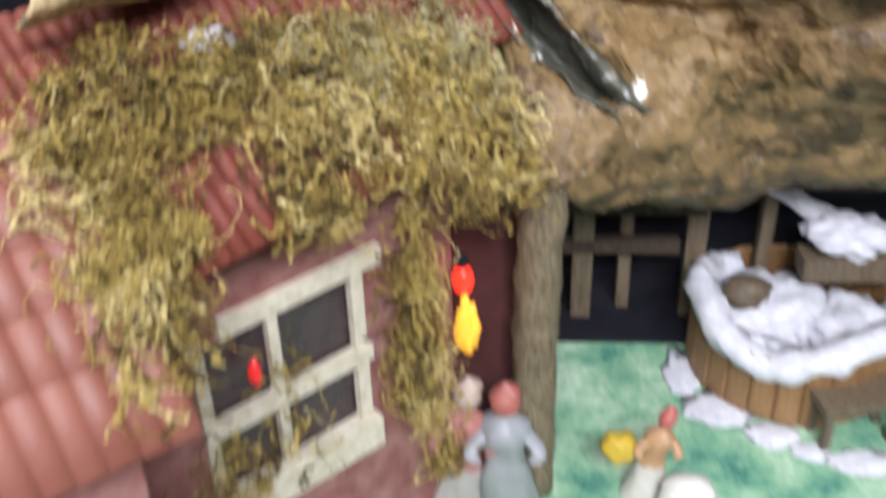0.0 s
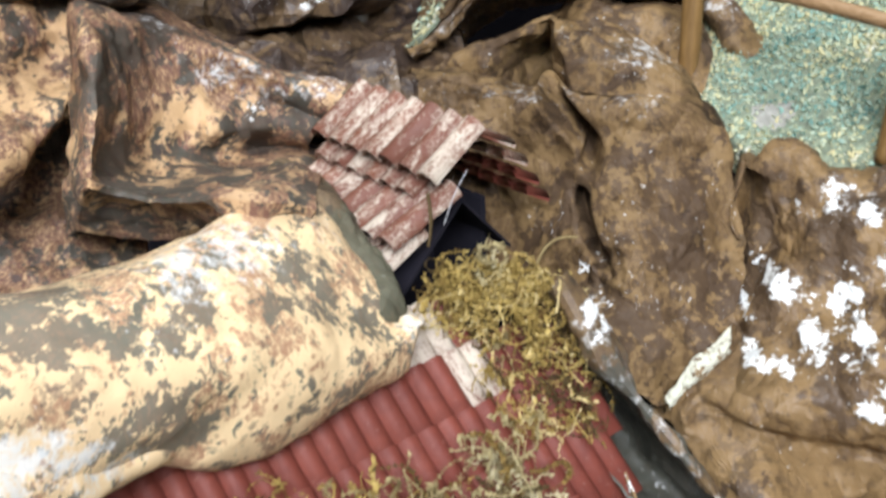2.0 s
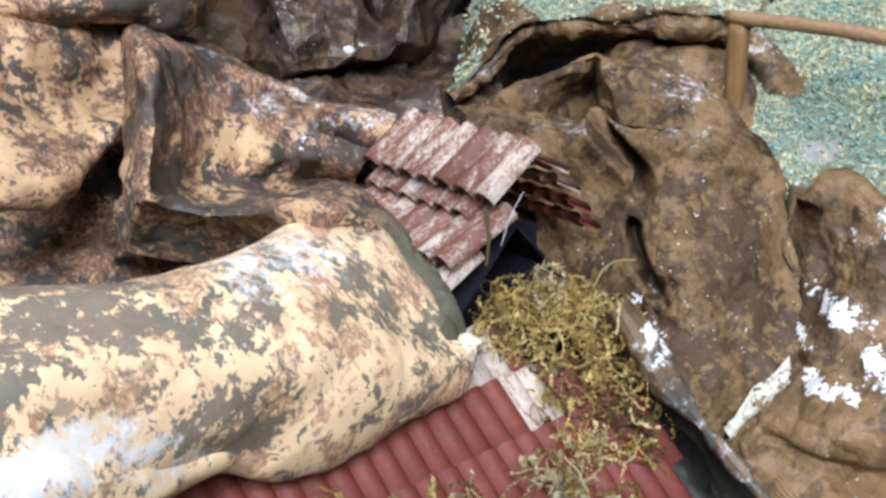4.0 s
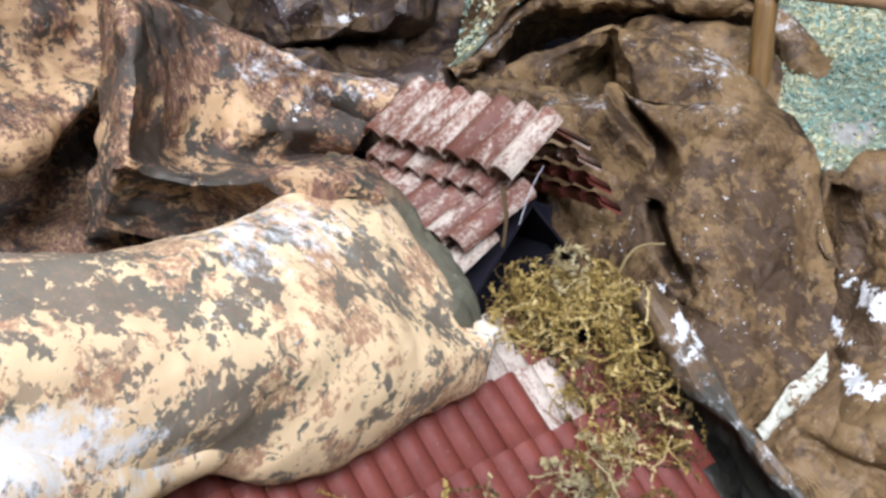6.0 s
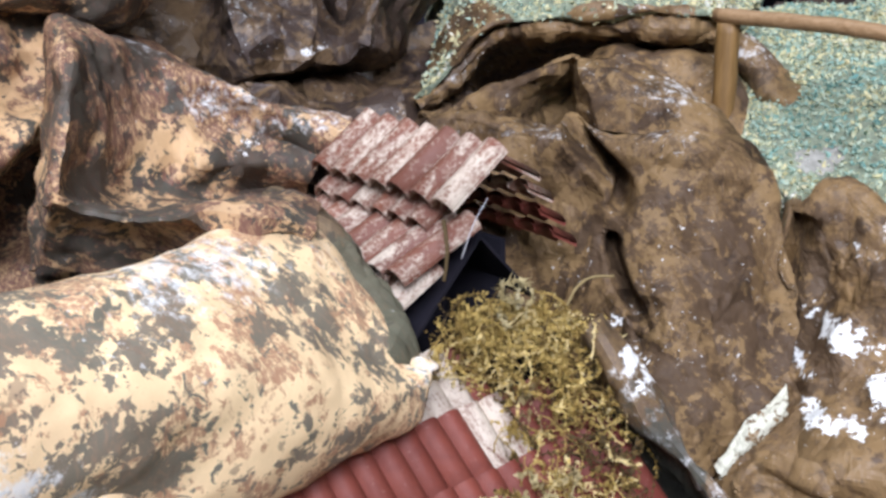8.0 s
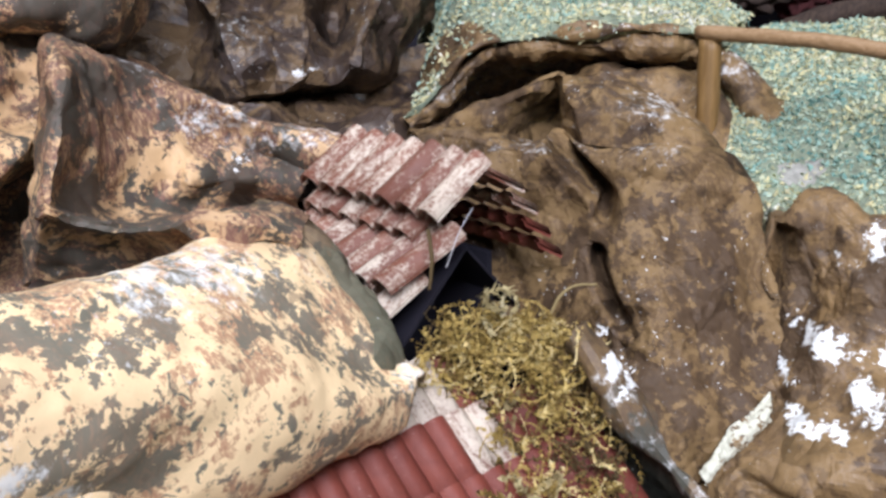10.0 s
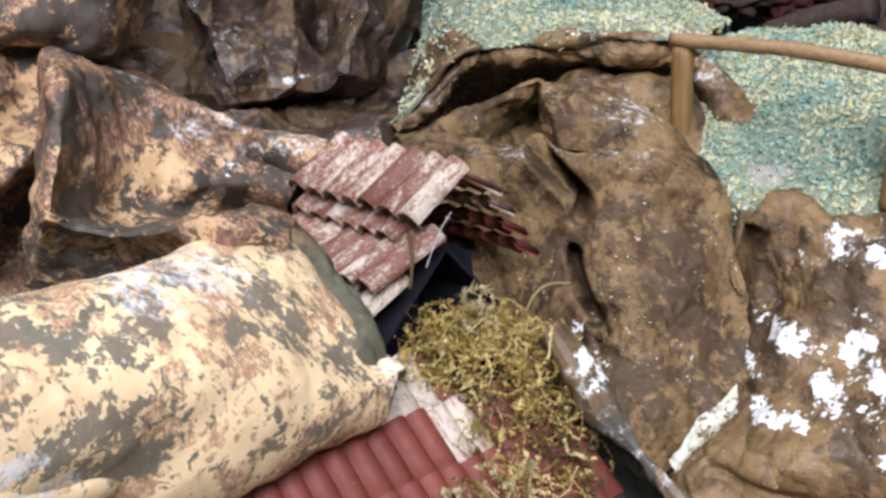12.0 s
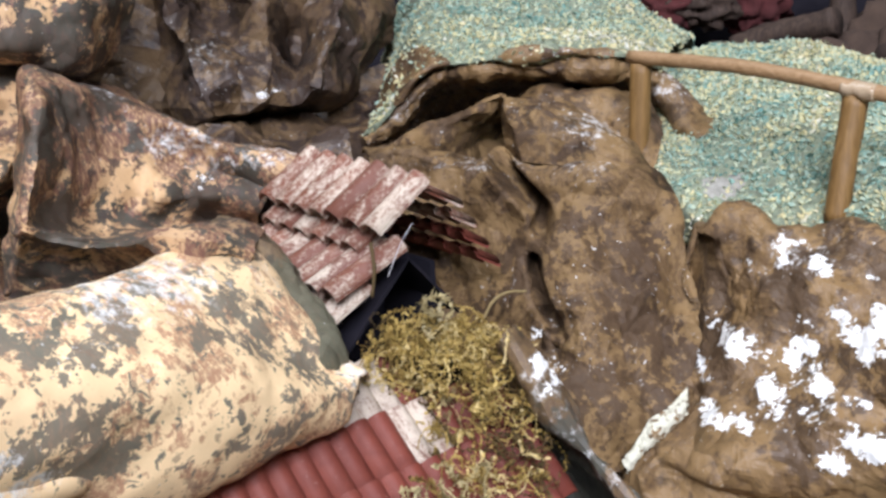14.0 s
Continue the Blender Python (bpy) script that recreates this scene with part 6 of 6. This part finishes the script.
# white wool in the tub, snow on the ground
lump("wool", (0.272, 0.775, FLOOR + 0.048), (0.050, 0.045, 0.026), FOAM, 7, 0.35, "white wool heaped inside the wooden tub", "wool", 4, 2.4)
lump("wool", (0.335, 0.745, FLOOR + 0.050), (0.042, 0.040, 0.024), FOAM, 11, 0.35, "white wool heaped inside the wooden tub", "wool", 4, 2.4)
lump("bread_loaf", (0.250, 0.762, FLOOR + 0.076), (0.020, 0.016, 0.014), OLDWOOD, 9, 0.3, "brown lump lying on the white wool", "lump")
ring = new("wool", rod([(0.295 + 0.082 * math.sin(a), 0.765 - 0.082 * math.cos(a), FLOOR + 0.066 + 0.012 * math.sin(3 * a)) for a in np.linspace(-2.6, 1.6, 12)], 0.013, 60, 12, "wool", FOAM, 0.55, 4.0))
tagged(ring, "rope of white wool laid along the rim of the tub", "wool")
for i, (x, y, rx, ry) in enumerate(((0.225, 0.70, 0.03, 0.022), (0.262, 0.668, 0.022, 0.014), (0.20, 0.745, 0.016, 0.03), (0.33, 0.64, 0.03, 0.014), (0.29, 0.65, 0.015, 0.010))):
    lump("snow_patch", (x, y, FLOOR + 0.001), (rx, ry, 0.0016), FOAM, 20 + i, 0.45, "patch of white artificial snow on green ground", "snow", 3, 2.2)

# dark stall behind the tub
for place, rad, seed in ((on_roof(-0.025, 0.010, 0.004), (0.016, 0.010, 0.006), 51), (on_roof(-0.062, 0.058, 0.004), (0.008, 0.008, 0.005), 52)):
    lump("snow_fluff", place, rad, FOAM, seed, 0.6, "tuft of white artificial snow on the tiles", "snow", 4, 2.6)
stall = empty("stable_stall", pose(0.2, 0.85, FLOOR), "dark wooden stall with rails in shadow", "stall")
# Black board added for the shadow at the back of the stall.
part("back_board", box(0.9, 0.01, 0.40, 0.002, (0.15, 0.045, 0.20)), DARKCARD, stall, "black board standing in for the shade behind the stall")
for x, w, h in ((-0.085, 0.018, 0.155), (-0.045, 0.012, 0.16), (0.015, 0.018, 0.17), (0.075, 0.012, 0.17), (0.26, 0.018, 0.17)):
    part("post", box(w, 0.014, h, 0.002, (x, -0.02 + random.uniform(-0.01, 0.01), h / 2), 0.001), OLDWOOD, stall)
# Black board laid over the green ground in place of the stall's shade.
part("floor_board", box(0.30, 0.11, 0.006, 0.001, (-0.07, -0.010, 0.003), 0.001), DARKCARD, stall, "black board standing in for the shade on the stall floor")
for z, x0, x1 in ((0.085, -0.20, 0.0), (0.125, -0.20, 0.02), (0.15, -0.05, 0.30)):
    part("rail", box(x1 - x0, 0.01, 0.014, 0.002, ((x0 + x1) / 2, -0.03, z), 0.001), DARKWOOD, stall)
branch = new("white_branch", rod([(0.22, 0.86, 0.035), (0.27, 0.83, 0.025), (0.31, 0.81, 0.005), (0.36, 0.80, -0.02), (0.40, 0.80, -0.06)], 0.010, 24, 8, "white_branch", FOAM, 0.5, 5.0))
tagged(branch, "thick white flocked branch leaning above the tub", "branch")
lump("wool", (0.335, 0.79, -0.005), (0.035, 0.022, 0.018), FOAM, 31, 0.4, "white wool lying on the flocked branch", "wool", 4, 2.2)
tagged(part("snowy_board", box(0.10, 0.03, 0.022, 0.003, (0.345, 0.785, -0.030), 0.002), OLDWOOD, None), "brown board under white wool above the tub", "board")
stool = empty("small_stool", pose(0.325, 0.672, FLOOR, 0, 0, 12), "small grey wooden stool in front of the tub", "stool")
for x in (-0.028, 0.028):
    for y in (-0.012, 0.012):
        part("leg", box(0.007, 0.007, 0.037, 0.001, (x, y, 0.0185)), OLDWOOD, stool)
part("seat", box(0.07, 0.035, 0.008, 0.0015, (0, 0, 0.041)), OLDWOOD, stool)

# ---- behind the hill: low stone wall, logs, dark back cloth ----
stone_wall = empty("dry_stone_wall", pose(0.30, 1.18, 0.30), "low dry wall of grey-brown stones behind the hill", "wall")
for r in range(4):
    for c in range(6):
        ob = lump("stone", (0, 0, 0), (random.uniform(0.018, 0.03), 0.016, random.uniform(0.012, 0.017)), STONE, 80 + 7 * r + c, 0.55, "", "", 2, 1.3)
        ob.parent = stone_wall
        ob.location = (-0.15 + c * 0.046 + (0.02 if r % 2 else 0), random.uniform(-0.008, 0.008), -0.012 + r * 0.026)
        ob.rotation_euler = (0, random.uniform(-0.3, 0.3), random.uniform(-0.4, 0.4))
log = new("fallen_log", rod([(0.196, 1.265, 0.366), (0.234, 1.240, 0.381), (0.269, 1.213, 0.392)], 0.012, 20, 10, "fallen_log", DARKWOOD, 0.3, 8.0))
tagged(log, "brown log lying on the stone wall", "log")
stake = new("wooden_stake", rod([(0.289, 1.241, 0.325), (0.285, 1.249, 0.377), (0.280, 1.254, 0.433)], 0.011, 20, 10, "wooden_stake", DARKWOOD, 0.2, 9.0))
tagged(stake, "dark upright wooden stake behind the hill", "stake")
# Two leaf heaps and a cloth bundle, all plain lumps.
for i, (place, rad, mat, lab) in enumerate((((0.139, 1.295, 0.400), (0.03, 0.02, 0.02), REDCLOTH, "dark red leaf heap"), ((0.169, 1.292, 0.401), (0.03, 0.02, 0.018), DARKWOOD, "brown leaf heap"), ((0.218, 1.306, 0.402), (0.028, 0.02, 0.03), REDCLOTH, "dark red cloth bundle"))):
    lump("cloth_heap", place, rad, mat, 40 + i, 0.6, lab + " on top of the stone wall", "cloth", 4, 3.0)
for i in range(4):
    stone_at = ((0.292, 1.223, 0.351), (0.314, 1.241, 0.372), (0.330, 1.213, 0.356), (0.257, 1.232, 0.356))[i]
    lump("stone", stone_at, (0.03, 0.02, 0.03), STONE, 60 + i, 0.4, "rough brown stone behind the hill", "stone", 3)
cloth = sheet("back_cloth", [
    guide((-0.9, 1.30, 1.1), (-0.4, 1.34, 1.1), (0.0, 1.32, 1.1), (0.4, 1.36, 1.1), (1.0, 1.30, 1.1)),
    guide((-0.9, 1.30, 0.5), (-0.4, 1.33, 0.5), (0.0, 1.34, 0.5), (0.4, 1.34, 0.5), (1.0, 1.30, 0.5)),
    guide((-0.9, 1.28, FLOOR), (-0.4, 1.32, FLOOR), (0.0, 1.33, FLOOR), (0.4, 1.33, FLOOR), (1.0, 1.28, FLOOR)),
], 60, 50, DARKCARD, "black cloth hanging behind the model", crumple=0.012, k=8.0, seed=71, category="cloth", kind="structure", smooth=True)


# ---- the room round the model ----
for name, size, at, mat, label in (
        ("floor", (5, 5, 0.1), (0, 0.5, -1.0), WOODBOARD, "brown board floor of the room"), ("ceiling", (5, 5, 0.1), (0, 0.5, 1.95), ROOM, "white ceiling"),
        ("wall_north", (5, 0.1, 3.0), (0, 3.05, 0.45), ROOM, "pale wall"), ("wall_south", (5, 0.1, 3.0), (0, -2.05, 0.45), ROOM, "pale wall"),
        ("wall_east", (0.1, 5, 3.0), (2.55, 0.5, 0.45), ROOM, "pale wall"), ("wall_west", (0.1, 5, 3.0), (-2.55, 0.5, 0.45), ROOM, "pale wall")):
    tagged(part(name, box(*size, 0.0, at), mat, None), label, name.split("_")[0], "", "structure")
table = empty("display_table", pose(0.1, 0.85, -0.95), "plain wooden table carrying the model", "table")
part("tabletop", box(1.7, 1.6, 0.03, 0.004, (0, 0, 0.95 + FLOOR - 0.055)), WOODBOARD, table)
for x in (-0.75, 0.75):
    for y in (-0.7, 0.7):
        part("leg", box(0.05, 0.05, 0.76, 0.004, (x, y, 0.38)), WOODBOARD, table)
